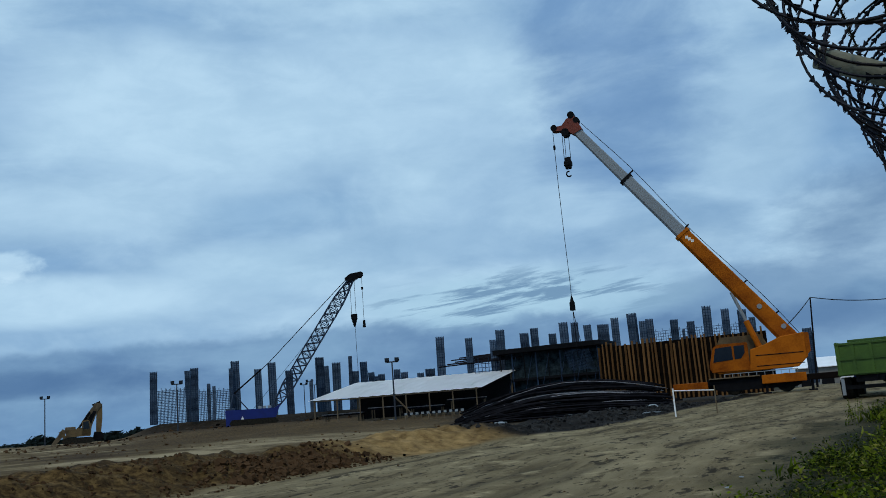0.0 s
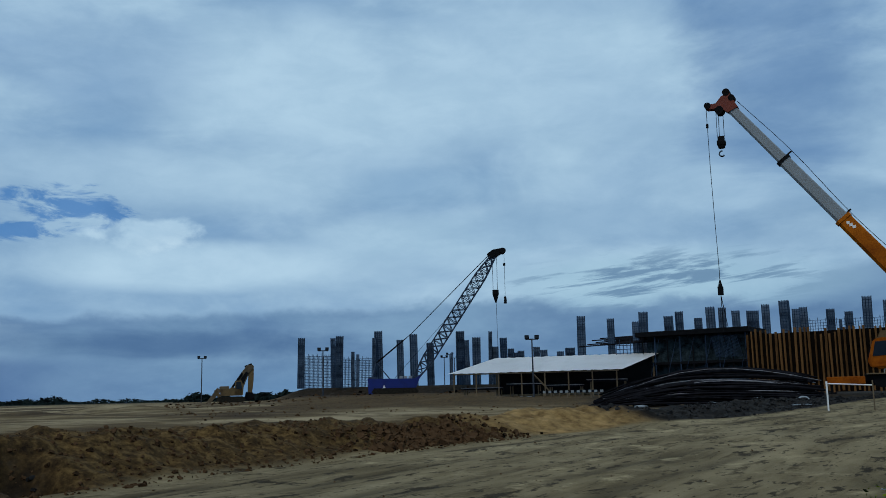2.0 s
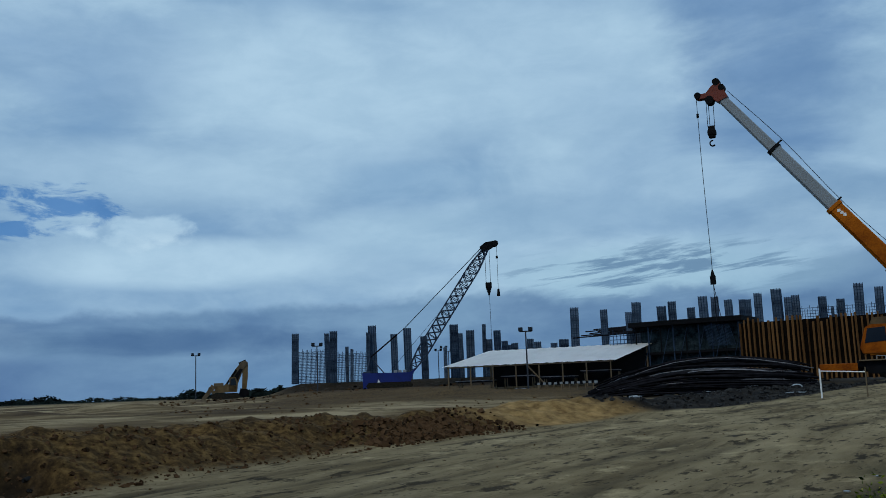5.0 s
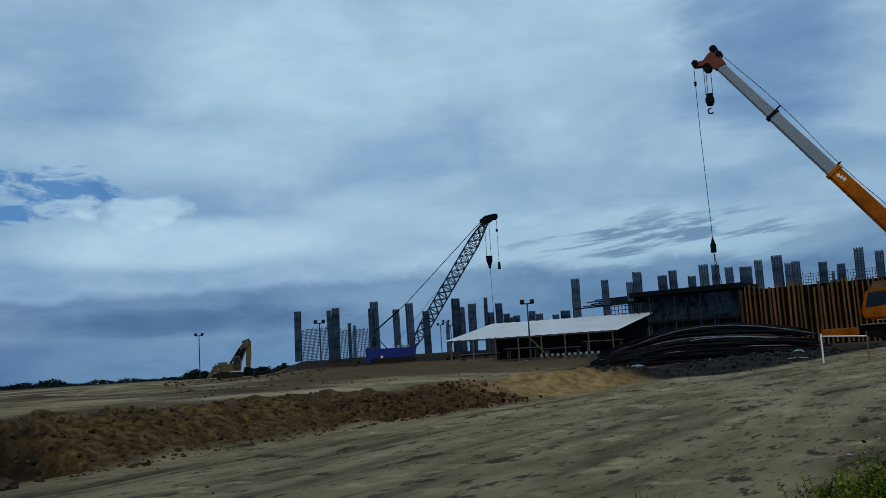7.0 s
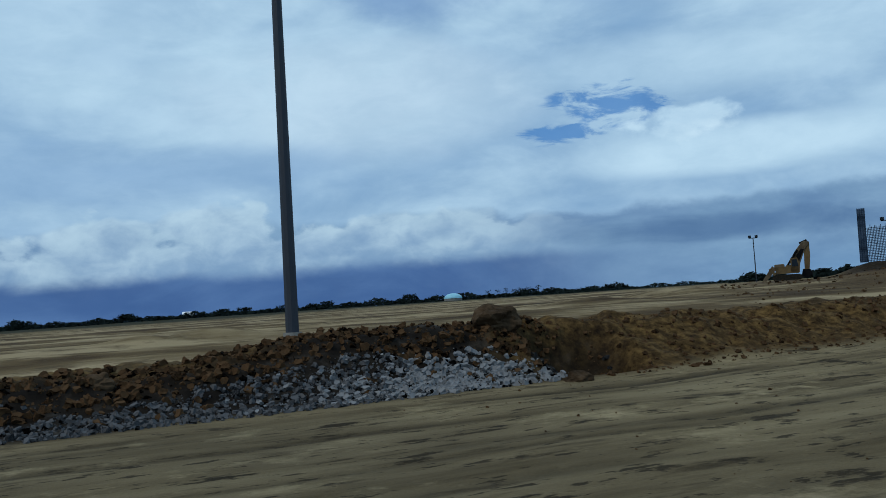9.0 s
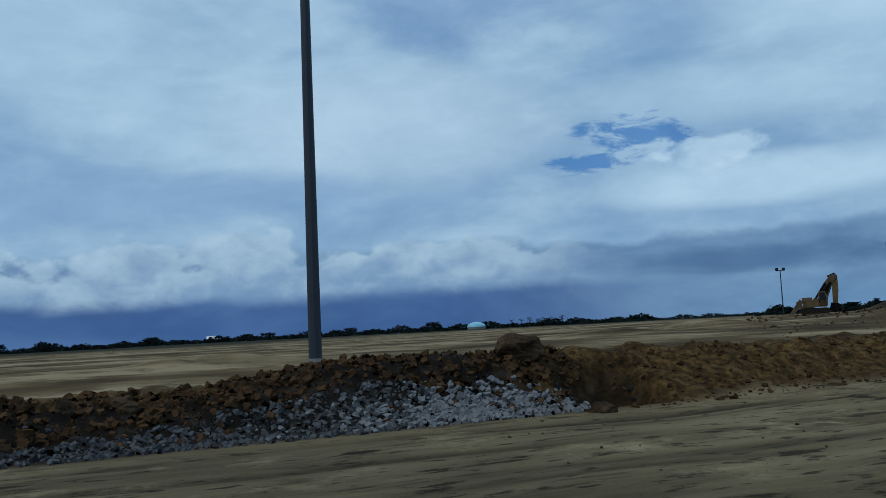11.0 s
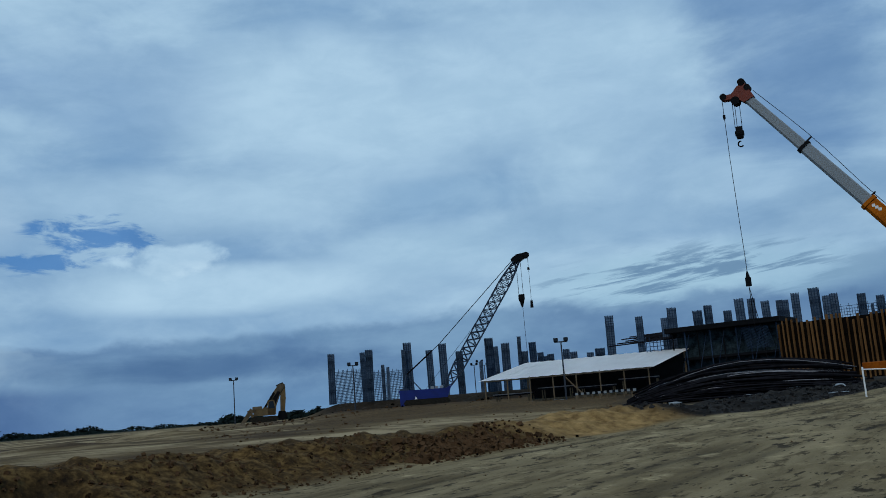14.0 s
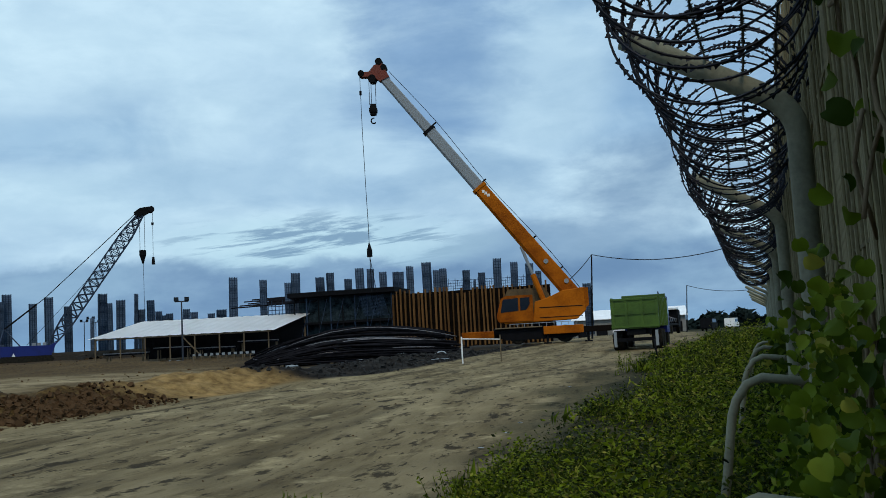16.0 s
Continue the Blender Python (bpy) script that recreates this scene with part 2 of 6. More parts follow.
# ---- materials ----
def material(name, colour, rough=0.8, metal=0.0, vary=0.35, scale=6.0, fine=60.0, bump=0.3, tint=None, stretch=(1, 1, 1), depth=0.02, piece=0.0):
    """A surface with mottling at two sizes, fine relief and a second tint for wear or dirt."""
    m = bpy.data.materials.new(name)
    m.use_nodes = True
    nd, ln = m.node_tree.nodes, m.node_tree.links
    b = nd["Principled BSDF"]
    co = nd.new("ShaderNodeTexCoord")
    mp = nd.new("ShaderNodeMapping")
    mp.inputs["Scale"].default_value = stretch
    ln.new(co.outputs["Object"], mp.inputs[0])
    oi = nd.new("ShaderNodeObjectInfo")
    n1, n2 = nd.new("ShaderNodeTexNoise"), nd.new("ShaderNodeTexNoise")
    for n, s in ((n1, scale), (n2, fine)):
        n.inputs["Scale"].default_value, n.inputs["Detail"].default_value = s, 5
        ln.new(mp.outputs[0], n.inputs["Vector"])
    add = nd.new("ShaderNodeMath")
    add.operation = "MULTIPLY_ADD"
    ln.new(n2.outputs["Fac"], add.inputs[0])
    add.inputs[1].default_value = 0.45
    ln.new(n1.outputs["Fac"], add.inputs[2])
    rnd = nd.new("ShaderNodeMath")
    rnd.operation = "MULTIPLY_ADD"
    ln.new(oi.outputs["Random"], rnd.inputs[0])
    rnd.inputs[1].default_value = 0.28
    ln.new(add.outputs[0], rnd.inputs[2])
    if piece:
        geo, spread = nd.new("ShaderNodeNewGeometry"), nd.new("ShaderNodeMath")
        spread.operation = "MULTIPLY_ADD"
        ln.new(geo.outputs["Random Per Island"], spread.inputs[0])
        spread.inputs[1].default_value = piece
        ln.new(rnd.outputs[0], spread.inputs[2])
        shift = nd.new("ShaderNodeMath")
        shift.operation = "SUBTRACT"
        ln.new(spread.outputs[0], shift.inputs[0])
        shift.inputs[1].default_value = piece * 0.5
        rnd = shift
    ramp = nd.new("ShaderNodeValToRGB")
    ramp.color_ramp.elements[0].position, ramp.color_ramp.elements[1].position = 0.55, 1.12
    dark = tuple(c * (1 - vary) for c in colour)
    lite = tuple(min(1, c * (1 + vary * 0.6)) for c in (tint or colour))
    ramp.color_ramp.elements[0].color, ramp.color_ramp.elements[1].color = (*dark, 1), (*lite, 1)
    ln.new(rnd.outputs[0], ramp.inputs[0])
    ln.new(ramp.outputs[0], b.inputs["Base Color"])
    b.inputs["Roughness"].default_value, b.inputs["Metallic"].default_value = rough, metal
    b.inputs["Specular IOR Level"].default_value = 0.03 if rough > 0.8 else 0.08 if rough > 0.6 else 0.35
    bp = nd.new("ShaderNodeBump")
    bp.inputs["Strength"].default_value, bp.inputs["Distance"].default_value = bump, depth
    ln.new(n2.outputs["Fac"], bp.inputs["Height"])
    ln.new(bp.outputs[0], b.inputs["Normal"])
    return m


M_ORANGE = material("orange_paint", (0.25, 0.052, 0.002), 0.62, 0, 0.35, 0.8, 9, 0.1, (0.34, 0.092, 0.004))
M_CREAM = material("grey_white_paint", (0.22, 0.25, 0.275), 0.5, 0, 0.10, 0.35, 3, 0.02)
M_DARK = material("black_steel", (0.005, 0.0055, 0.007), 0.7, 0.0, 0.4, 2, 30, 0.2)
M_RUBBER = material("tyre_rubber", (0.008, 0.008, 0.008), 0.85, 0, 0.4, 5, 60, 0.3, (0.02, 0.018, 0.014))
M_BLUE = material("blue_paint", (0.0025, 0.012, 0.125), 0.5, 0, 0.35, 1.2, 12, 0.1)
M_STEELBLUE = material("lattice_steel", (0.020, 0.034, 0.062), 0.5, 0.2, 0.3, 1.5, 20, 0.1)
M_GREEN = material("green_paint", (0.030, 0.075, 0.006), 0.5, 0, 0.3, 1.4, 14, 0.15, (0.048, 0.10, 0.011))
M_REBAR = material("dark_rebar", (0.003, 0.003, 0.004), 0.85, 0.0, 0.5, 3, 40, 0.2, (0.011, 0.011, 0.014))
M_REBAR_PALE = material("pale_rebar", (0.19, 0.195, 0.215), 0.7, 0.0, 0.5, 3, 40, 0.2)
M_CAGE = material("column_rebar", (0.008, 0.017, 0.036), 0.7, 0.2, 0.45, 1.0, 22, 0.2, (0.026, 0.048, 0.085))
M_CAGE_FILL = material("column_core_fill", (0.014, 0.028, 0.052), 0.8, 0, 0.5, 0.9, 14, 0.3, (0.075, 0.115, 0.175))
M_CONC = material("raw_concrete", (0.19, 0.19, 0.18), 0.9, 0, 0.3, 0.8, 18, 0.3)
M_MESH = material("site_netting", (0.003, 0.006, 0.009), 0.9, 0, 0.7, 1.9, 8, 0.4, (0.022, 0.036, 0.044))
M_TIMBER = material("formwork_timber", (0.068, 0.032, 0.0105), 0.8, 0, 0.5, 1.6, 14, 0.2, (0.135, 0.068, 0.025), (3, 3, 0.4))
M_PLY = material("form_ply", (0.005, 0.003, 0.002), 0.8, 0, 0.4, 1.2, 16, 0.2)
M_POST = material("weathered_wood", (0.13, 0.10, 0.065), 0.85, 0, 0.4, 3, 30, 0.3, None, (3, 3, 0.5))
M_ROOF = material("pale_roof_sheet", (0.84, 0.86, 0.88), 0.45, 0.0, 0.10, 0.6, 9, 0.1)
M_WHITE = material("white_paint", (0.75, 0.76, 0.76), 0.55, 0, 0.12, 2, 20, 0.1)
M_GLASS = material("cab_glass", (0.006, 0.008, 0.010), 0.08, 0, 0.3, 2, 10, 0.02)
M_POLE = material("pole_steel", (0.028, 0.036, 0.050), 0.6, 0.2, 0.25, 0.7, 18, 0.15)
M_GALV = material("galvanised_pipe", (0.19, 0.19, 0.14), 0.65, 0.0, 0.35, 4, 60, 0.15)
M_WIRE = material("razor_wire", (0.012, 0.014, 0.022), 0.5, 0.6, 0.4, 6, 80, 0.1)
M_MESHWIRE = material("fence_wire", (0.19, 0.165, 0.10), 0.8, 0.0, 0.35, 5, 60, 0.15)
M_YELLOW = material("digger_paint", (0.055, 0.033, 0.012), 0.6, 0, 0.45, 1.2, 10, 0.2, (0.10, 0.065, 0.025))
M_STONE = material("grey_rubble", (0.010, 0.011, 0.012), 0.9, 0, 0.8, 7.0, 24, 0.5, (0.135, 0.14, 0.146), piece=0.95)
M_STONE_DARK = material("dark_rubble", (0.005, 0.005, 0.0055), 0.9, 0, 0.8, 7.0, 24, 0.5, (0.064, 0.066, 0.070), piece=0.8)
M_SPOIL = material("black_spoil", (0.010, 0.010, 0.011), 0.95, 0, 0.5, 2.2, 24, 0.5, (0.028, 0.028, 0.028))
M_BOULDER = material("brown_boulder", (0.020, 0.013, 0.008), 0.95, 0, 0.5, 2.0, 14, 0.6, (0.060, 0.040, 0.024))
M_CLOD = material("brown_clods", (0.005, 0.003, 0.0016), 0.95, 0, 0.8, 7.0, 26, 0.6, (0.056, 0.032, 0.0165), piece=0.75)
M_FADED = material("faded_paint", (0.10, 0.078, 0.052), 0.8, 0, 0.45, 2, 14, 0.2)
M_FAR = material("far_trees", (0.010, 0.017, 0.016), 0.95, 0, 0.4, 0.05, 0.8, 0.2)


def leaf_material(name, a, b, dry):
    m = bpy.data.materials.new(name)
    m.use_nodes = True
    nd, ln = m.node_tree.nodes, m.node_tree.links
    p = nd["Principled BSDF"]
    geo = nd.new("ShaderNodeNewGeometry")
    ramp = nd.new("ShaderNodeValToRGB")
    e = ramp.color_ramp.elements
    e[0].color, e[1].color = (*a, 1), (*b, 1)
    e[1].position = 0.85
    x = e.new(0.95)
    x.color = (*dry, 1)
    ln.new(geo.outputs["Random Per Island"], ramp.inputs[0])
    ln.new(ramp.outputs[0], p.inputs["Base Color"])
    p.inputs["Roughness"].default_value = 0.7
    p.inputs["Specular IOR Level"].default_value = 0.15
    tr = nd.new("ShaderNodeBsdfTranslucent")
    ln.new(ramp.outputs[0], tr.inputs[0])
    mx = nd.new("ShaderNodeMixShader")
    mx.inputs[0].default_value = 0.3
    ln.new(p.outputs[0], mx.inputs[1])
    ln.new(tr.outputs[0], mx.inputs[2])
    ln.new(mx.outputs[0], nd["Material Output"].inputs[0])
    return m


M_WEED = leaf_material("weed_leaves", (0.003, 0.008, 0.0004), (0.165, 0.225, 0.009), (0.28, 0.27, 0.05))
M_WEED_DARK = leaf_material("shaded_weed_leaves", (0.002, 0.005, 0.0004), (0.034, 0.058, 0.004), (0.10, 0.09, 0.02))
M_VINE = leaf_material("vine_leaves", (0.010, 0.028, 0.0012), (0.125, 0.18, 0.010), (0.22, 0.21, 0.03))


# ---- mesh helpers ----
def polar(az, d, z=0.0):
    """A place d metres off, az degrees to the left of straight ahead."""
    return Vector((-math.sin(radians(az)) * d, math.cos(radians(az)) * d, z))


def mesh_of(name, bm, mat):
    me = bpy.data.meshes.new(name)
    bm.to_mesh(me)
    bm.free()
    me.materials.append(mat)
    return me


def part(name, bm, mat, parent=None, label=""):
    """Links a bmesh as one mesh object under a thing or a part."""
    ob = new(name, mesh_of(name, bm, mat))
    ob.parent = parent
    return tagged(ob, label)


def thing(name, place, rz, label, category, group="", kind=""):
    ob = new(name)
    ob.matrix_world = pose(*place, 0, 0, rz)
    ob.empty_display_size = 0.3
    return tagged(ob, label, category, group, kind)


def box(bm, lo, hi, bevel=0.0):
    r = bmesh.ops.create_cube(bm, size=1.0)
    c, s = (Vector(lo) + Vector(hi)) / 2, Vector(hi) - Vector(lo)
    bmesh.ops.scale(bm, vec=s, verts=r["verts"])
    bmesh.ops.translate(bm, vec=c, verts=r["verts"])
    if bevel:
        es = {e for v in r["verts"] for e in v.link_edges}
        bmesh.ops.bevel(bm, geom=list(es), offset=bevel, segments=2, affect="EDGES", profile=0.6)
    return bm


def boxed(lo, hi, bevel=0.0):
    return box(bmesh.new(), lo, hi, bevel)


def bar(bm, a, b, r, n=6, r2=None, cap=True):
    """A round bar from a to b."""
    a, b = Vector(a), Vector(b)
    d = b - a
    m = Matrix.Translation((a + b) / 2) @ d.to_track_quat("Z", "Y").to_matrix().to_4x4()
    bmesh.ops.create_cone(bm, cap_ends=cap, segments=n, radius1=r, radius2=r if r2 is None else r2, depth=d.length, matrix=m)
    return bm


def beam(bm, a, b, w, h):
    """A square-edged beam from a to b, w wide and h deep."""
    a, b = Vector(a), Vector(b)
    d = b - a
    m = Matrix.Translation((a + b) / 2) @ d.to_track_quat("Z", "Y").to_matrix().to_4x4() @ Matrix.Diagonal((w, h, d.length, 1))
    bmesh.ops.create_cube(bm, size=1.0, matrix=m)
    return bm


def prism(bm, outline, x0, x1, axis="x"):
    """A side outline (pairs) swept from x0 to x1."""
    def at(x, p, q):
        return (x, p, q) if axis == "x" else (p, x, q)
    a = [bm.verts.new(at(x0, *p)) for p in outline]
    b = [bm.verts.new(at(x1, *p)) for p in outline]
    bm.faces.new(a)
    bm.faces.new(list(reversed(b)))
    for i in range(len(a)):
        j = (i + 1) % len(a)
        bm.faces.new((a[j], a[i], b[i], b[j]))
    bmesh.ops.recalc_face_normals(bm, faces=bm.faces[:])
    return bm


def tube(bm, path, r, n=6):
    """A bent pipe along a path of places."""
    path = [Vector(p) for p in path]
    rings = []
    for i, p in enumerate(path):
        d = (path[min(i + 1, len(path) - 1)] - path[max(i - 1, 0)]).normalized()
        s = d.cross(Vector((0.31, 0.2, 0.93))).normalized() if i == 0 else (s - d * s.dot(d)).normalized()
        t = d.cross(s)
        rings.append([bm.verts.new(p + (s * math.cos(2 * math.pi * k / n) + t * math.sin(2 * math.pi * k / n)) * r) for k in range(n)])
    for a, b in zip(rings, rings[1:]):
        for k in range(n):
            bm.faces.new((a[k], a[(k + 1) % n], b[(k + 1) % n], b[k]))
    bm.faces.new(rings[0])
    bm.faces.new(rings[-1])
    bmesh.ops.recalc_face_normals(bm, faces=bm.faces[:])
    for f in bm.faces:
        f.smooth = True
    return bm


# ---- the ground ----
ROAD = radians(24.0)                      # the haul road runs this far to the right of straight ahead
RX, RY = math.sin(ROAD), math.cos(ROAD)


def along(x, y):
    return x * RX + y * RY


def across(x, y):
    return -x * RY + y * RX


def ease(x, a, b):
    t = np.clip((x - a) / (b - a), 0, 1)
    return t * t * (3 - 2 * t)


def wave(x, y, s, seed):
    """Cheap smooth unevenness, about -1 to 1."""
    r = np.random.RandomState(seed)
    z = np.zeros_like(x)
    for k in range(7):
        a, p, f = r.uniform(0, 6.28), r.uniform(0, 6.28), s * r.uniform(0.6, 1.9)
        z = z + np.sin((x * math.cos(a) + y * math.sin(a)) * f + p + 1.3 * np.sin((x * math.sin(a) - y * math.cos(a)) * f * 0.7 + p * 2))
    return z / 4.5


def far_edge(u):
    return np.interp(u, [-60, 16, 24, 28, 32, 37, 44, 52, 62, 90], [14.9, 14.9, 13.7, 12.6, 11.0, 9.6, 8.4, 7.6, 5.6, 5.0])


def near_edge(u):
    return np.interp(u, [-60, 0, 10, 16, 24, 33, 43, 60, 120], [1.8, 1.9, 2.1, 2.0, 1.4, 0.3, -1.8, -4.6, -9.0])


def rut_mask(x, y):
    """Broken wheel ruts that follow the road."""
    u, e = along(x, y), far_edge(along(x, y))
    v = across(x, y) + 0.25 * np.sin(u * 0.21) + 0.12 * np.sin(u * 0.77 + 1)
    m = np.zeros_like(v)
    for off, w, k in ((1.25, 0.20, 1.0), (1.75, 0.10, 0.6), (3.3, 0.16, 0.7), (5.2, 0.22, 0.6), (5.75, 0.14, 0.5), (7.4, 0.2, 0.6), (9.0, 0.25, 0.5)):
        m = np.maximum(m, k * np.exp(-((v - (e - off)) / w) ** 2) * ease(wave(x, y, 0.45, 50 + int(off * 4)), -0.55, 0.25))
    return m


def ground_z(x, y):
    x, y = np.asarray(x, float), np.asarray(y, float)
    u, v, d = along(x, y), across(x, y), np.hypot(x, y)
    az = np.degrees(np.arctan2(-x, y))
    road = 1.2 * np.clip((u - 13) / 53, 0, 1) + 0.025 * wave(x, y, 0.9, 3)
    site = 0.55 + 0.40 * ease(v, 19, 33) + 0.40 * ease(u, 38, 78) + (0.5 * ease(d, 86, 99) + 0.95 * ease(d, 106, 110.5)) * ease(19.5 - az, 0, 3) * ease(az + 3, 0, 3) * ease(400 - d, 0, 200)
    site = site + (0.07 * wave(x, y, 0.35, 5) + 0.05 * wave(x, y, 1.1, 6) * ease(v, 30, 40)) * np.clip(60 / np.maximum(d, 1), 0, 1)
    e = far_edge(u)
    t = (v - e) / 3.2
    crest = np.interp(u, [-30, -6, 2, 9, 14, 18, 24, 30, 36, 44, 54], [0.50, 0.52, 0.72, 0.98, 0.98, 0.90, 0.84, 0.88, 0.80, 0.95, 1.0])
    crest = crest + (0.10 + 0.06 * ease(u, 12, 16)) * wave(x, y, 0.8, 7) + 0.09 * wave(x, y, 2.6, 8)
    hump = np.exp(-((t - 1.0) / 0.85) ** 2) * ease(62 - u, 0, 12)
    blend = ease(t, 0.0, 1.5)
    z = road * (1 - blend) + site * blend
    z = np.where(t > -0.2, np.maximum(z, 0) + np.maximum(0, crest - site * blend - road * (1 - blend)) * hump * ease(t, -0.1, 0.9), z)
    # tipped rubble heap and the hollow beside it
    z = z + 0.30 * np.exp(-((u - 6.2) / 3.0) ** 2 - ((v - e - 2.7) / 1.5) ** 2)
    z = z - 1.05 * np.exp(-((u - 10.4) / 0.95) ** 4 - ((v - e - 1.5) / 0.85) ** 4)
    rough = ease(t, 0.0, 0.5) * ease(2.6 - t, 0, 1.2)
    z = z + rough * (0.085 * wave(x, y, 4.0, 11) + 0.045 * wave(x, y, 9.0, 12))
    # weedy verge between the road and the fence
    z = z - 0.035 * rut_mask(x, y)
    nv = near_edge(u) - v
    z = z + 0.18 * ease(nv, 0.0, 1.6) * ease(140 - u, 0, 60)
    # spoil heaps far out on the site
    for a, r, h, w in ((27.5, 62, 0.55, 3.5), (33.0, 52, 0.35, 3.0), (56.0, 33, 0.30, 1.6), (60.0, 31, 0.25, 1.2), (-4.2, 35.6, 0.28, 1.5), (-1.6, 34.5, 0.22, 1.6), (7.0, 70, 0.35, 4.0), (14.0, 84, 0.4, 5.0)):
        z = z + h * np.exp(-((x + math.sin(radians(a)) * r) ** 2 + (y - math.cos(radians(a)) * r) ** 2) / w ** 2)
    return z * np.clip((4500 - d) / 1500, 0, 1) ** 0.3


def floor_at(p):
    return float(ground_z(p[0], p[1]))


def build_ground():
    az = np.concatenate([np.linspace(-50, 88, 720), np.linspace(88, 310, 60)[1:-1]])
    rad = [0.25]
    while rad[-1] < 4200:
        r = rad[-1]
        rad.append(r * (1.05 if r < 3 else 1.0125 if r < 13 else 1.0068 if r < 38 else 1.02 if r < 140 else 1.09))
    rad = np.array(rad)
    A, D = np.meshgrid(np.radians(az), rad, indexing="ij")
    x, y = -np.sin(A) * D, np.cos(A) * D
    z = ground_z(x, y)
    na, nr = A.shape
    verts = np.stack([x, y, z], -1).reshape(-1, 3)
    verts = np.vstack([verts, [[0, 0, float(ground_z(0.0, 0.0))]]])
    i, j = np.meshgrid(np.arange(na), np.arange(nr - 1), indexing="ij")
    k = (i + 1) % na
    quads = np.stack([i * nr + j, i * nr + j + 1, k * nr + j + 1, k * nr + j], -1).reshape(-1, 4)
    me = bpy.data.meshes.new("ground")
    me.vertices.add(len(verts))
    me.vertices.foreach_set("co", verts.ravel())
    tris = np.array([(a * nr, ((a + 1) % na) * nr, na * nr) for a in range(na)])
    me.loops.add(quads.size + tris.size)
    me.loops.foreach_set("vertex_index", np.concatenate([quads.ravel()[::-1], tris.ravel()]))
    me.polygons.add(len(quads) + len(tris))
    me.polygons.foreach_set("loop_start", np.concatenate([np.arange(len(quads)) * 4, quads.size + np.arange(len(tris)) * 3]))
    me.update(calc_edges=True)
    me.validate()
    me.polygons.foreach_set("use_smooth", np.ones(len(me.polygons), bool))
    # soil kinds: bank, site, rubble fines, greenery
    X, Y = verts[:, 0], verts[:, 1]
    u, v, d = along(X, Y), across(X, Y), np.hypot(X, Y)
    a_ = np.degrees(np.arctan2(-X, Y))
    t = (v - far_edge(u)) / 3.2
    wob = 0.25 * wave(X, Y, 0.9, 21)
    bank = ease(t + wob * 0.5, 0.0, 0.25) * ease(2.3 + wob * 1.6 - t, 0, 0.9) * ease(60 - u, 0, 10)
    bank = np.maximum(bank, 0.92 * ease(d + wob * 14, 46, 60) * ease(240 - d, 0, 60) * ease(22 + wob * 8 - a_, 0, 5) * ease(v - 8.5, 0, 2))
    fines = ease(u + wob * 4 + 6.5, 0, 3) * ease(10.5 - u + wob * 3, 0, 2.5) * ease(v - 14.6 + wob, 0, 0.6) * ease(18.2 - v + wob * 2, 0, 1.0)
    fines = np.maximum(fines, ease(t + 0.05 + wob * 0.3, 0, 0.15) * ease(u - 31.3 + wob, 0, 1.4) * ease(74 - u, 0, 12) * ease(3.0 - t, 0, 1.0))
    fines = np.maximum(fines, 0.85 * ease(d + wob * 10, 92, 103) * ease(220 - d, 0, 60) * ease(19.5 - a_, 0, 2.5) * ease(v - 8.5, 0, 2))
    fines = np.maximum(fines, 0.8 * ease(d + wob * 8, 47, 54) * ease(1.0 + wob * 3 - a_, 0, 3) * ease(v - 6.5, 0, 3) * ease(120 - d, 0, 20))
    # the hollow's shade put into its soil colour
    fines = np.maximum(fines, 0.95 * np.exp(-((u - 10.4) / 1.1) ** 4 - ((v - far_edge(u) - 1.5) / 1.0) ** 4))
    green = np.maximum(np.maximum(0.7 * ease(near_edge(u) - v + wob * 3.0, -0.9, 0.3), ease(near_edge(u) - v + wob * 2.0, 0.0, 1.2)), ease(d + wob * 60, 150, 260) * ease(a_ + 60, 0, 20))
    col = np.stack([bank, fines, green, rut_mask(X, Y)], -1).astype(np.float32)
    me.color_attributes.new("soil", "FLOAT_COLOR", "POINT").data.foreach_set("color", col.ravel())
    sand = bank * np.exp(-((u - 29.0) / 3.2) ** 4) * ease(1.7 + wob - t, 0, 0.6)
    extra = np.stack([sand, sand, sand, sand], -1).astype(np.float32)
    me.color_attributes.new("sand", "FLOAT_COLOR", "POINT").data.foreach_set("color", extra.ravel())
    ob = new("ground", me)
    me.materials.append(ground_material())
    return tagged(ob, "uneven bare earth with a compacted dirt haul road", "ground", kind="structure")


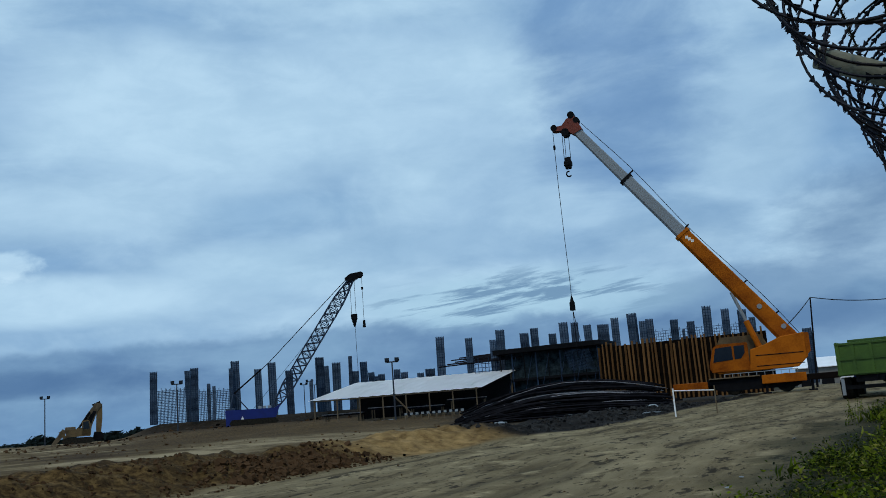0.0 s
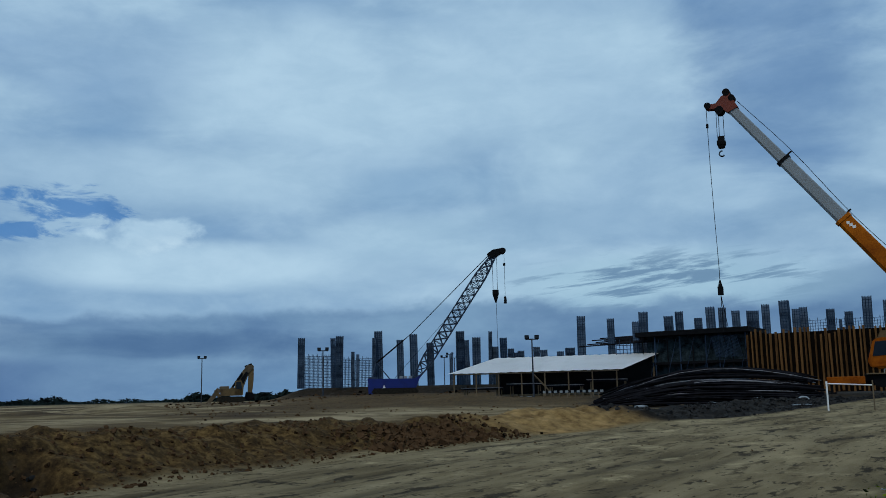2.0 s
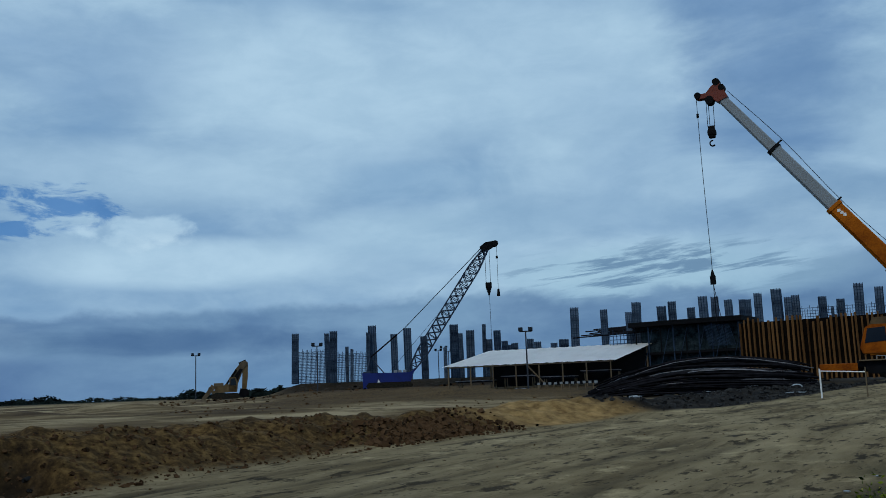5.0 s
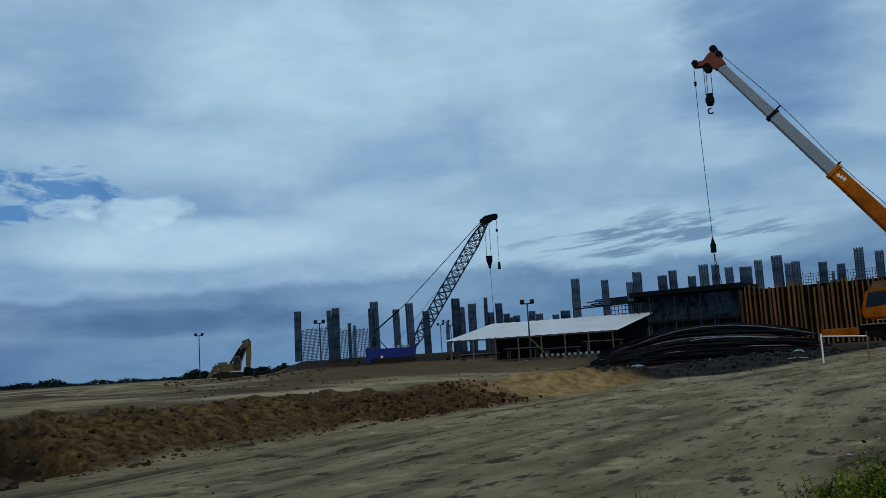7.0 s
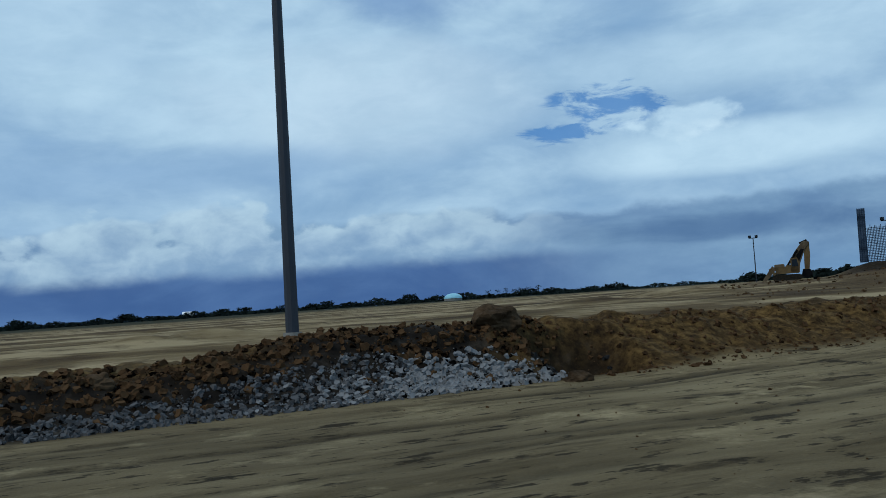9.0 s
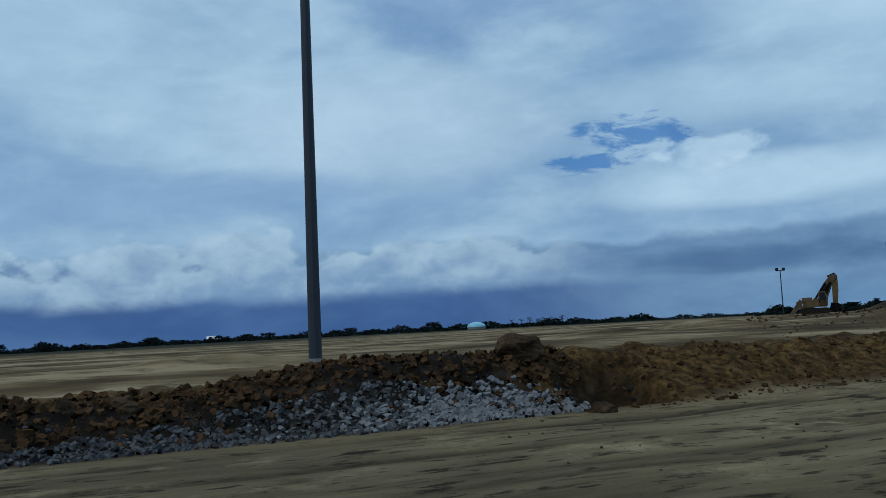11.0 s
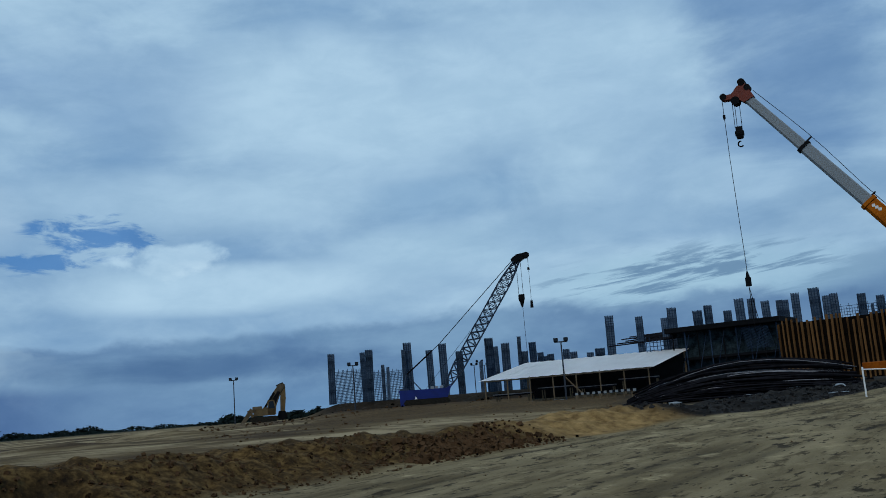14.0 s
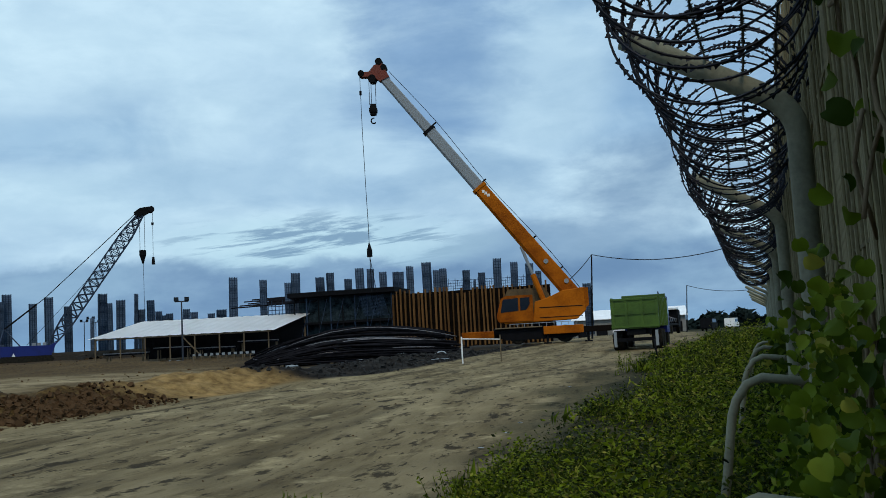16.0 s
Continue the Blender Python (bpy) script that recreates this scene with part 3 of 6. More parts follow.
def ground_material():
    m = bpy.data.materials.new("site_soil")
    m.use_nodes = True
    nd, ln = m.node_tree.nodes, m.node_tree.links
    p = nd["Principled BSDF"]
    p.inputs["Roughness"].default_value = 0.95
    p.inputs["Specular IOR Level"].default_value = 0.08
    geo = nd.new("ShaderNodeNewGeometry")
    turn = nd.new("ShaderNodeMapping")
    turn.inputs["Rotation"].default_value = (0, 0, ROAD)

    def noise_of(scale, detail=6, rough=0.6, stretch=(1, 1, 1)):
        mp = nd.new("ShaderNodeMapping")
        mp.inputs["Scale"].default_value = stretch
        ln.new(turn.outputs[0], mp.inputs[0])
        n = nd.new("ShaderNodeTexNoise")
        n.inputs["Scale"].default_value, n.inputs["Detail"].default_value, n.inputs["Roughness"].default_value = scale, detail, rough
        ln.new(mp.outputs[0], n.inputs["Vector"])
        return n.outputs["Fac"]

    def ramp(fac, *stops):
        r = nd.new("ShaderNodeValToRGB")
        e = r.color_ramp.elements
        while len(e) < len(stops):
            e.new(0.5)
        for s, (pos, c) in zip(e, stops):
            s.position, s.color = pos, (*c, 1)
        ln.new(fac, r.inputs[0])
        return r.outputs[0]

    def mix(fac, a, b, how="MIX"):
        n = nd.new("ShaderNodeMix")
        n.data_type, n.blend_type = "RGBA", how
        for i, s in ((0, fac), (6, a), (7, b)):
            if isinstance(s, float):
                n.inputs[i].default_value = s
            else:
                ln.new(s, n.inputs[i])
        return n.outputs[2]

    ln.new(geo.outputs["Position"], turn.inputs[0])
    big, fine, grit = noise_of(0.25), noise_of(2.2, 8), noise_of(28, 6, 0.7)
    ruts = noise_of(1.0, 6, 0.62, (0.85, 0.16, 1))
    scrape = noise_of(1.0, 5, 0.6, (3.2, 0.5, 1))
    road = ramp(ruts, (0.36, (0.095, 0.071, 0.036)), (0.50, (0.165, 0.128, 0.070)), (0.66, (0.225, 0.179, 0.102)))
    # Pothole shadows put into the road colour as near-black patches.
    pit_shadow = noise_of(1.0, 8, 0.68, (1.7, 0.7, 1))
    road = mix(ramp(pit_shadow, (0.385, (0.95, 0.95, 0.95)), (0.43, (0.0, 0.0, 0.0))), road, ramp(fine, (0.3, (0.012, 0.009, 0.0045)), (0.7, (0.045, 0.032, 0.016))))
    # Shorter dashes of the same painted shadow.
    dash_shadow = noise_of(1.0, 6, 0.62, (5.0, 1.5, 1))
    road = mix(ramp(dash_shadow, (0.375, (0.85, 0.85, 0.85)), (0.405, (0.0, 0.0, 0.0))), road, ramp(fine, (0.3, (0.010, 0.007, 0.0035)), (0.7, (0.035, 0.025, 0.012))))
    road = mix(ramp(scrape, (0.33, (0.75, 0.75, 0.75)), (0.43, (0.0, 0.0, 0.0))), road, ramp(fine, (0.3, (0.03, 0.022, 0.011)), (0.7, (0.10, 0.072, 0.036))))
    road = mix(ramp(noise_of(0.8, 8, 0.7, (1, 0.8, 1)), (0.55, (0.0, 0.0, 0.0)), (0.66, (0.75, 0.75, 0.75))), road, ramp(fine, (0.3, (0.24, 0.19, 0.105)), (0.7, (0.40, 0.325, 0.19))))
    site = ramp(noise_of(0.16, 7, 0.6, (1, 0.45, 1)), (0.38, (0.050, 0.029, 0.011)), (0.47, (0.125, 0.085, 0.038)), (0.58, (0.33, 0.255, 0.145)))
    site = mix(ramp(noise_of(0.7, 8, 0.66, (1, 0.7, 1)), (0.36, (0.8, 0.8, 0.8)), (0.47, (0.0, 0.0, 0.0))), site, ramp(fine, (0.3, (0.03, 0.019, 0.008)), (0.7, (0.11, 0.072, 0.032))))
    bank = ramp(noise_of(4.6, 9, 0.68), (0.33, (0.014, 0.0075, 0.003)), (0.47, (0.060, 0.035, 0.012)), (0.66, (0.165, 0.100, 0.035)))
    bank = mix(ramp(noise_of(0.5, 5, 0.6), (0.38, (0.55, 0.55, 0.55)), (0.54, (0.0, 0.0, 0.0))), bank, ramp(noise_of(7.0, 8, 0.7), (0.35, (0.012, 0.007, 0.003)), (0.65, (0.075, 0.045, 0.018))))
    # Fines set near black so the gaps between stones read dark.
    fines = ramp(fine, (0.35, (0.006, 0.0045, 0.0035)), (0.55, (0.016, 0.0125, 0.0095)), (0.74, (0.055, 0.048, 0.041)))
    green = ramp(fine, (0.35, (0.010, 0.012, 0.004)), (0.55, (0.030, 0.028, 0.010)), (0.75, (0.085, 0.064, 0.028)))
    soil = nd.new("ShaderNodeVertexColor")
    soil.layer_name = "soil"
    s = nd.new("ShaderNodeSeparateColor")
    ln.new(soil.outputs[0], s.inputs[0])
    across_n = nd.new("ShaderNodeSeparateXYZ")
    ln.new(turn.outputs[0], across_n.inputs[0])
    edge = nd.new("ShaderNodeMapRange")
    edge.inputs[1].default_value, edge.inputs[2].default_value = -13.0, -20.0
    ln.new(across_n.outputs[0], edge.inputs[0])
    # Brightness put into the road colour: dimmer nearby, brighter farther along.
    road_lift = nd.new("ShaderNodeMapRange")
    road_lift.inputs[1].default_value, road_lift.inputs[2].default_value = 3.0, 17.0
    ln.new(across_n.outputs[1], road_lift.inputs[0])
    road = mix(road_lift.outputs[0], mix(1.0, road, ramp(big, (0.3, (0.70, 0.70, 0.72)), (0.7, (0.92, 0.92, 0.92))), "MULTIPLY"), mix(1.0, road, ramp(big, (0.3, (1.1, 1.1, 1.1)), (0.7, (1.42, 1.40, 1.36))), "MULTIPLY"))
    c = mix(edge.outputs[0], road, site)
    # Ruts coloured darker by the same mask that sinks them.
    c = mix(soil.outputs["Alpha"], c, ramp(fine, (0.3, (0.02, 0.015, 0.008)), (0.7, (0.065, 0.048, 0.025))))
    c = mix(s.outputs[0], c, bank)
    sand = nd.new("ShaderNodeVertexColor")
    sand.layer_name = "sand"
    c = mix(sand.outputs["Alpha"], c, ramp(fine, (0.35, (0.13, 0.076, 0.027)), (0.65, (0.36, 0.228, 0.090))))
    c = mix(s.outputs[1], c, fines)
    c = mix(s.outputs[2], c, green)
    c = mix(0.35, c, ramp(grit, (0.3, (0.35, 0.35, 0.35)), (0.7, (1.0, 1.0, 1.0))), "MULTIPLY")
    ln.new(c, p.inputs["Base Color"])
    bp = nd.new("ShaderNodeBump")
    bp.inputs["Strength"].default_value, bp.inputs["Distance"].default_value = 0.55, 0.05
    ln.new(fine, bp.inputs["Height"])
    bp2 = nd.new("ShaderNodeBump")
    bp2.inputs["Strength"].default_value, bp2.inputs["Distance"].default_value = 0.6, 0.015
    ln.new(grit, bp2.inputs["Height"])
    ln.new(bp.outputs[0], bp2.inputs["Normal"])
    ln.new(bp2.outputs[0], p.inputs["Normal"])
    return m


ground = build_ground()


# ---- telescopic crane ----
M_RED = material("red_orange_paint", (0.17, 0.026, 0.010), 0.5, 0, 0.25, 1.5, 12, 0.1)
def stand(az, d):
    p = polar(az, d)
    p.z = floor_at(p)
    return p


def wheel(parent, x, y, r, w, rim=M_DARK):
    bm = bar(bmesh.new(), (x, y - w / 2, r), (x, y + w / 2, r), r, 24)
    bmesh.ops.bevel(bm, geom=[e for e in bm.edges if abs((e.verts[0].co - e.verts[1].co).y) < 1e-4], offset=r * 0.08, segments=2, affect="EDGES")
    t = part("wheel", bm, M_RUBBER, parent)
    part("rim", bar(bmesh.new(), (x, y + w / 2 - 0.02, r), (x, y + w / 2 + 0.03, r), r * 0.55, 16), rim, t)
    return t


def on_boom(s, off=0.0, side=0.0):
    """A place s metres up the boom, off metres above its middle line."""
    c, n = math.cos(radians(52.7)), math.sin(radians(52.7))
    return Vector((-2.45 + c * s - n * off, side, 3.68 + n * s + c * off))


def boom_box(s0, s1, w0, w1, side):
    bm = bmesh.new()
    rings = []
    for s, w in ((s0, w0), (s1, w1)):
        prof = [(-w * 0.5, -side * 0.30), (-w * 0.34, -side * 0.5), (w * 0.42, -side * 0.5), (w * 0.5, -side * 0.42), (w * 0.5, side * 0.42), (w * 0.42, side * 0.5), (-w * 0.34, side * 0.5), (-w * 0.5, side * 0.30)]
        rings.append([bm.verts.new(on_boom(s, o, q)) for o, q in prof])
    for k in range(8):
        bm.faces.new((rings[0][k], rings[0][(k + 1) % 8], rings[1][(k + 1) % 8], rings[1][k]))
    bm.faces.new(rings[0])
    bm.faces.new(rings[1])
    bmesh.ops.recalc_face_normals(bm, faces=bm.faces[:])
    return bm


def build_crane():
    at = stand(-18.6, 66.0)
    t = thing("mobile_crane", at, 161.4, "orange telescopic mobile crane with raised grey boom, on outriggers", "crane")
    deck = part("carrier", boxed((-3.2, -1.25, 0.72), (3.0, 1.25, 1.16), 0.06), M_DARK, t, "dark carrier frame")
    # Dark plate added over the wheels as the shade under the crane.
    part("wheel_guard", prism(bmesh.new(), [(-2.9, 0.42), (-2.6, 0.3), (2.1, 0.3), (2.4, 0.42), (2.6, 1.12), (-2.9, 1.12)], 1.31, 1.36, "y"), M_DARK, deck)
    part("step_board", boxed((-0.4, 1.28, 1.12), (2.85, 1.62, 1.2), 0.02), M_POST, deck, "dusty brown step board")
    part("chassis_beam", boxed((-3.0, -0.6, 0.42), (2.9, 0.6, 0.72), 0.03), M_DARK, t)
    for x in (-2.0, 1.3):
        for y in (-1.05, 1.05):
            wheel(t, x, y, 0.60, 0.5)
    for x0, x1, z0, z1, m, lab in ((2.95, 5.2, 0.55, 1.02, M_ORANGE, "orange outrigger box"), (-3.25, -0.5, 0.60, 1.16, M_ORANGE, "orange outrigger box"), (-5.3, -3.3, 0.62, 1.02, M_PLY, "brown outrigger box")):
        o = part("outrigger", boxed((x0, 1.30, z0), (x1, 1.75, z1), 0.04), m, t, lab)
        bm = bar(bmesh.new(), (x1 - 0.25, 1.52, -0.05), (x1 - 0.25, 1.52, z0 + 0.1), 0.09, 10)
        bar(bm, (x1 - 0.25, 1.52, -0.06), (x1 - 0.25, 1.52, 0.05), 0.28, 12)
        part("jack", bm, M_DARK, o)
    part("turntable", bar(bmesh.new(), (-0.6, 0, 1.1), (-0.6, 0, 1.5), 0.85, 28), M_DARK, t)
    # slewing body with stepped counterweight
    body = prism(bmesh.new(), [(-3.55, 2.15), (-2.9, 1.55), (2.2, 1.45), (2.2, 1.85), (0.1, 1.95), (0.0, 2.9), (-0.9, 3.15), (-2.0, 3.6), (-3.5, 3.75)], 0.25, 1.2, "y")
    bmesh.ops.bevel(body, geom=body.edges[:], offset=0.04, segments=1, affect="EDGES")
    part("slewing_body", body, M_ORANGE, t)
    far = prism(bmesh.new(), [(-3.55, 2.15), (-2.9, 1.6), (2.1, 1.6), (2.3, 3.0), (1.9, 3.95), (-0.8, 3.95), (-1.2, 3.2), (-3.55, 3.6)], -1.2, -0.4, "y")
    part("engine_hood", far, M_YELLOW, t, "dull yellow hood")
    part("counterweight", prism(bmesh.new(), [(-3.75, 2.5), (-3.45, 2.2), (-3.45, 3.7), (-3.75, 3.7)], -1.2, 1.2, "y"), M_ORANGE, t)
    bm = bmesh.new()
    for z in (1.75, 2.45):
        box(bm, (-3.3, 1.205, z), (-0.3, 1.225, z + 0.05))
    part("trim_strip", bm, M_DARK, t)
    bm = bmesh.new()
    for x in np.linspace(-2.8, 1.8, 10):
        box(bm, (x, 1.26, 1.12), (x + 0.04, 1.29, 1.42))
    box(bm, (-2.8, 1.26, 1.40), (1.84, 1.29, 1.44))
    part("hand_rail", bm, M_CREAM, t)
    # operator's cab with raked windscreen
    cab = prism(bmesh.new(), [(0.12, 1.55), (2.55, 1.55), (2.72, 1.95), (2.35, 3.25), (2.0, 3.42), (0.12, 3.42)], 0.35, 1.28, "y")
    bmesh.ops.bevel(cab, geom=cab.edges[:], offset=0.05, segments=2, affect="EDGES")
    c = part("cab", cab, M_ORANGE, t)
    part("window", prism(bmesh.new(), [(1.15, 2.35), (2.42, 2.25), (2.20, 3.18), (1.15, 3.24)], 1.27, 1.30, "y"), M_GLASS, c)
    part("window", prism(bmesh.new(), [(0.35, 2.75), (0.62, 2.38), (1.02, 2.35), (1.02, 3.24), (0.35, 3.24)], 1.27, 1.30, "y"), M_GLASS, c)
    part("windscreen", prism(bmesh.new(), [(2.56, 2.3), (2.66, 2.28), (2.40, 3.15), (2.30, 3.17)], 0.45, 1.18, "y"), M_GLASS, c)
    # boom: base and two drawn sections
    b = part("boom_base", boom_box(-0.7, 9.75, 1.16, 0.98, 0.72), M_ORANGE, t)
    part("boom_section", boom_box(9.2, 15.4, 0.86, 0.82, 0.60), M_CREAM, t, "grey-white boom section")
    part("boom_section", boom_box(15.2, 20.9, 0.72, 0.64, 0.50), M_CREAM, t, "grey-white boom section")
    for s, w, sd, m in ((9.72, 1.12, 0.82, M_ORANGE), (15.4, 0.98, 0.70, M_DARK)):
        part("boom_collar", boom_box(s - 0.13, s + 0.1, w, w, sd), m, t)
    bm = bmesh.new()
    for s in (8.85, 9.08, 9.30):
        box(bm, on_boom(s, 0.12 - (s - 8.85) * 0.2, 0.362) - Vector((0.10, 0, 0.10)), on_boom(s, 0.12 - (s - 8.85) * 0.2, 0.362) + Vector((0.10, 0.012, 0.10)), 0.0)
    part("maker_mark", bm, M_WHITE, b)
    for s, o in ((2.55, 0.1), (0.55, 0.28)):
        bm = bmesh.new()
        p = on_boom(s, o, 0.36)
        bar(bm, p, p + Vector((0, 0.06, 0)), 0.17, 14)
        part("lamp", bm, M_CREAM, b, "pale round work lamp")
    part("boom_hoist_rope", tube(bmesh.new(), [on_boom(s, 0.72 + 0.1 * math.sin(s * 0.5), 0.1) for s in np.linspace(-0.6, 20.8, 14)], 0.022, 5), M_DARK, t)
    for s in (1.5, 4.4, 9.9, 15.5):
        part("rope_guide", beam(bmesh.new(), on_boom(s, 0.4, 0.1), on_boom(s, 0.78, 0.1), 0.10, 0.10), M_DARK, t)
    cyl = part("lift_cylinder", bar(bmesh.new(), (-0.9, 0.1, 2.3), (0.0, 0.1, 4.9), 0.20, 12), M_ORANGE, t)
    part("piston_rod", bar(bmesh.new(), (0.0, 0.1, 4.9), (0.72, 0.1, 6.95), 0.11, 10), M_CREAM, cyl)
    # head with sheaves and stub jib
    head = prism(bmesh.new(), [(9.60, 20.15), (10.30, 19.85), (10.8, 20.25), (11.75, 20.30), (11.85, 20.60), (11.1, 20.65), (10.7, 21.1), (10.15, 21.30)], -0.32, 0.32, "y")
    h = part("boom_head", head, M_RED, t, "red-orange boom head")
    for x, z, r in ((10.35, 21.35, 0.26), (11.7, 20.55, 0.24), (10.9, 20.1, 0.30), (10.0, 20.9, 0.22)):
        part("sheave", bar(bmesh.new(), (x, -0.36, z), (x, 0.36, z), r, 16), M_DARK, h)
    bm = bmesh.new()
    for x in (10.72, 11.05, 11.2):
        bar(bm, (x, 0.0, 18.2), (x - 0.02, 0.0, 20.2), 0.022, 5)
    hb = part("hoist_line", bm, M_DARK, t)
    blk = boxed((10.72, -0.2, 17.35), (11.18, 0.2, 18.25), 0.1)
    hb2 = part("hook_block", blk, M_DARK, hb, "dark hook block")
    part("cheek_plate", boxed((10.66, -0.24, 17.55), (11.24, 0.24, 17.95), 0.08), M_DARK, hb2)
    part("hook", tube(bmesh.new(), [(10.95 + 0.2 * math.sin(a), 0, 16.98 + 0.2 * math.cos(a)) for a in np.linspace(-0.2, 4.0, 10)] , 0.055, 6), M_DARK, hb2)
    bm = tube(bmesh.new(), [(11.85, 0, 20.5), (11.84, 0, 16), (11.78, 0, 12), (11.72, 0, 9.0), (11.72, 0, 7.4)], 0.022, 5)
    bar(bm, (11.85, 0, 19.0), (11.85, 0, 19.3), 0.09, 8)
    aux = part("auxiliary_line", bm, M_DARK, t)
    part("ball_hook", bar(bar(bmesh.new(), (11.72, 0, 6.9), (11.72, 0, 7.5), 0.20, 10), (11.72, 0, 7.5), (11.72, 0, 7.95), 0.16, 10, 0.05), M_DARK, aux)
    bm = bmesh.new()
    for q in (-0.5, 0.5):
        bar(bm, (11.72, 0, 6.9), (11.72 - 0.25 + q * 0.3, q, 3.6), 0.025, 5)
    part("lifting_sling", bm, M_DARK, aux)
    return t


build_crane()


# ---- crawler crane with lattice boom ----
def lattice(bm, a, b, w0, wm, w1, n, r):
    a, b = Vector(a), Vector(b)
    d = (b - a).normalized()
    s = Vector((0, 1, 0))
    u = d.cross(s)
    def corner(t, i):
        w = np.interp(t, [0, 0.16, 0.84, 1], [w0, wm, wm, w1]) / 2
        return a + (b - a) * t + s * w * (1 if i in (0, 1) else -1) + u * w * (1 if i in (0, 3) else -1)
    stops = np.linspace(0, 1, n + 1)
    for t0, t1 in zip(stops, stops[1:]):
        for i in range(4):
            beam(bm, corner(t0, i), corner(t1, i), r * 2, r * 2)
            j = (i + 1) % 4
            beam(bm, corner(t0, i), corner(t1, j), r * 1.1, r * 1.1)
            beam(bm, corner(t1, i), corner(t1, j), r, r)
            beam(bm, corner(t0, j), corner(t1, i), r * 1.1, r * 1.1)
    return bm


def build_crawler():
    at = stand(11.4, 104.0)
    t = thing("crawler_crane", at, 191.4, "blue crawler crane with dark lattice boom and hanging hooks", "crane")
    for y in (-1.4, 1.4):
        tr = prism(bmesh.new(), [(-2.6, 0.3), (-2.3, 0.0), (2.3, 0.0), (2.6, 0.3), (2.3, 0.7), (-2.3, 0.7)], y - 0.4, y + 0.4, "y")
        part("track", tr, M_RUBBER, t)
    house = prism(bmesh.new(), [(2.9, -0.05), (3.0, 1.75), (-2.2, 1.7), (-2.85, 2.05), (-2.0, -0.05)], 0.2, 1.75, "y")
    h = part("machine_house", house, M_BLUE, t)
    part("machine_house", prism(bmesh.new(), [(2.8, 0.7), (2.8, 1.6), (-2.0, 1.6), (-2.0, 0.7)], -1.5, 0.2, "y"), M_BLUE, t)
    part("maker_mark", prism(bmesh.new(), [(1.4, 0.62), (1.0, 0.62), (1.2, 1.05)], 1.752, 1.765, "y"), M_WHITE, h)
    part("winch_cover", boxed((2.0, -0.9, 1.7), (2.9, 1.3, 1.95), 0.05), M_STEELBLUE, t)
    for x in (-1.7, -1.2, -0.7):
        part("deck_box", boxed((x - 0.15, 0.4, 1.65), (x + 0.2, 1.5, 2.0), 0.05), M_CREAM, t)
    part("boom", lattice(bmesh.new(), (-2.2, 0.6, 1.6), (-11.35, 0.6, 15.3), 0.45, 1.25, 0.55, 17, 0.075), M_STEELBLUE, t, "dark blue-grey lattice boom")
    head = prism(bmesh.new(), [(-10.9, 15.0), (-11.6, 15.1), (-12.6, 15.75), (-12.75, 16.15), (-12.2, 16.2), (-11.3, 16.05), (-10.7, 15.6)], 0.3, 0.9, "y")
    hd = part("boom_head", head, M_DARK, t)
    for x, z in ((-12.45, 15.9), (-11.2, 15.45)):
        part("sheave", bar(bmesh.new(), (x, 0.2, z), (x, 1.0, z), 0.34, 16), M_DARK, hd)
    bm = bmesh.new()
    for y in (0.1, 1.1):
        beam(bm, (2.6, y, 1.5), (2.05, 0.6, 3.5), 0.14, 0.14)
        beam(bm, (0.4, y, 1.5), (2.05, 0.6, 3.5), 0.10, 0.10)
    part("gantry", bm, M_STEELBLUE, t)
    bm = tube(bmesh.new(), [(2.05, 0.6, 3.5), (-1.8, 0.6, 6.6), (-10.9, 0.6, 15.5)], 0.045, 5)
    beam(bm, (2.05, 0.6, 3.5), (-1.0, 0.6, 5.95), 0.16, 0.16)
    part("pendant_line", bm, M_DARK, t)
    part("hoist_rope", tube(bmesh.new(), [(0.0, 0.4, 1.8), (-5.6, 0.5, 8.0), (-11.0, 0.6, 15.4)], 0.02, 4), M_DARK, t)
    bm = bmesh.new()
    for x in (-11.25, -11.75):
        bar(bm, (x, 0.6, 11.4), (x, 0.6, 15.4), 0.025, 5)
    bar(bm, (-11.6, 0.6, 3.3), (-11.55, 0.6, 10.6), 0.022, 5)
    ln = part("hoist_line", bm, M_DARK, t)
    part("hook_block", bar(bar(bmesh.new(), (-11.52, 0.6, 10.9), (-11.52, 0.6, 11.45), 0.36, 12), (-11.52, 0.6, 10.0), (-11.52, 0.6, 10.9), 0.08, 12, 0.34), M_DARK, ln)
    ln = part("auxiliary_line", bar(bmesh.new(), (-12.6, 0.6, 10.6), (-12.62, 0.6, 15.8), 0.022, 5), M_DARK, t)
    part("ball_hook", bar(bmesh.new(), (-12.6, 0.6, 9.9), (-12.6, 0.6, 10.7), 0.19, 10, 0.13), M_DARK, ln)
    part("limit_weight", bar(bmesh.new(), (-12.6, 0.6, 14.2), (-12.6, 0.6, 14.5), 0.13, 8), M_DARK, ln)


build_crawler()


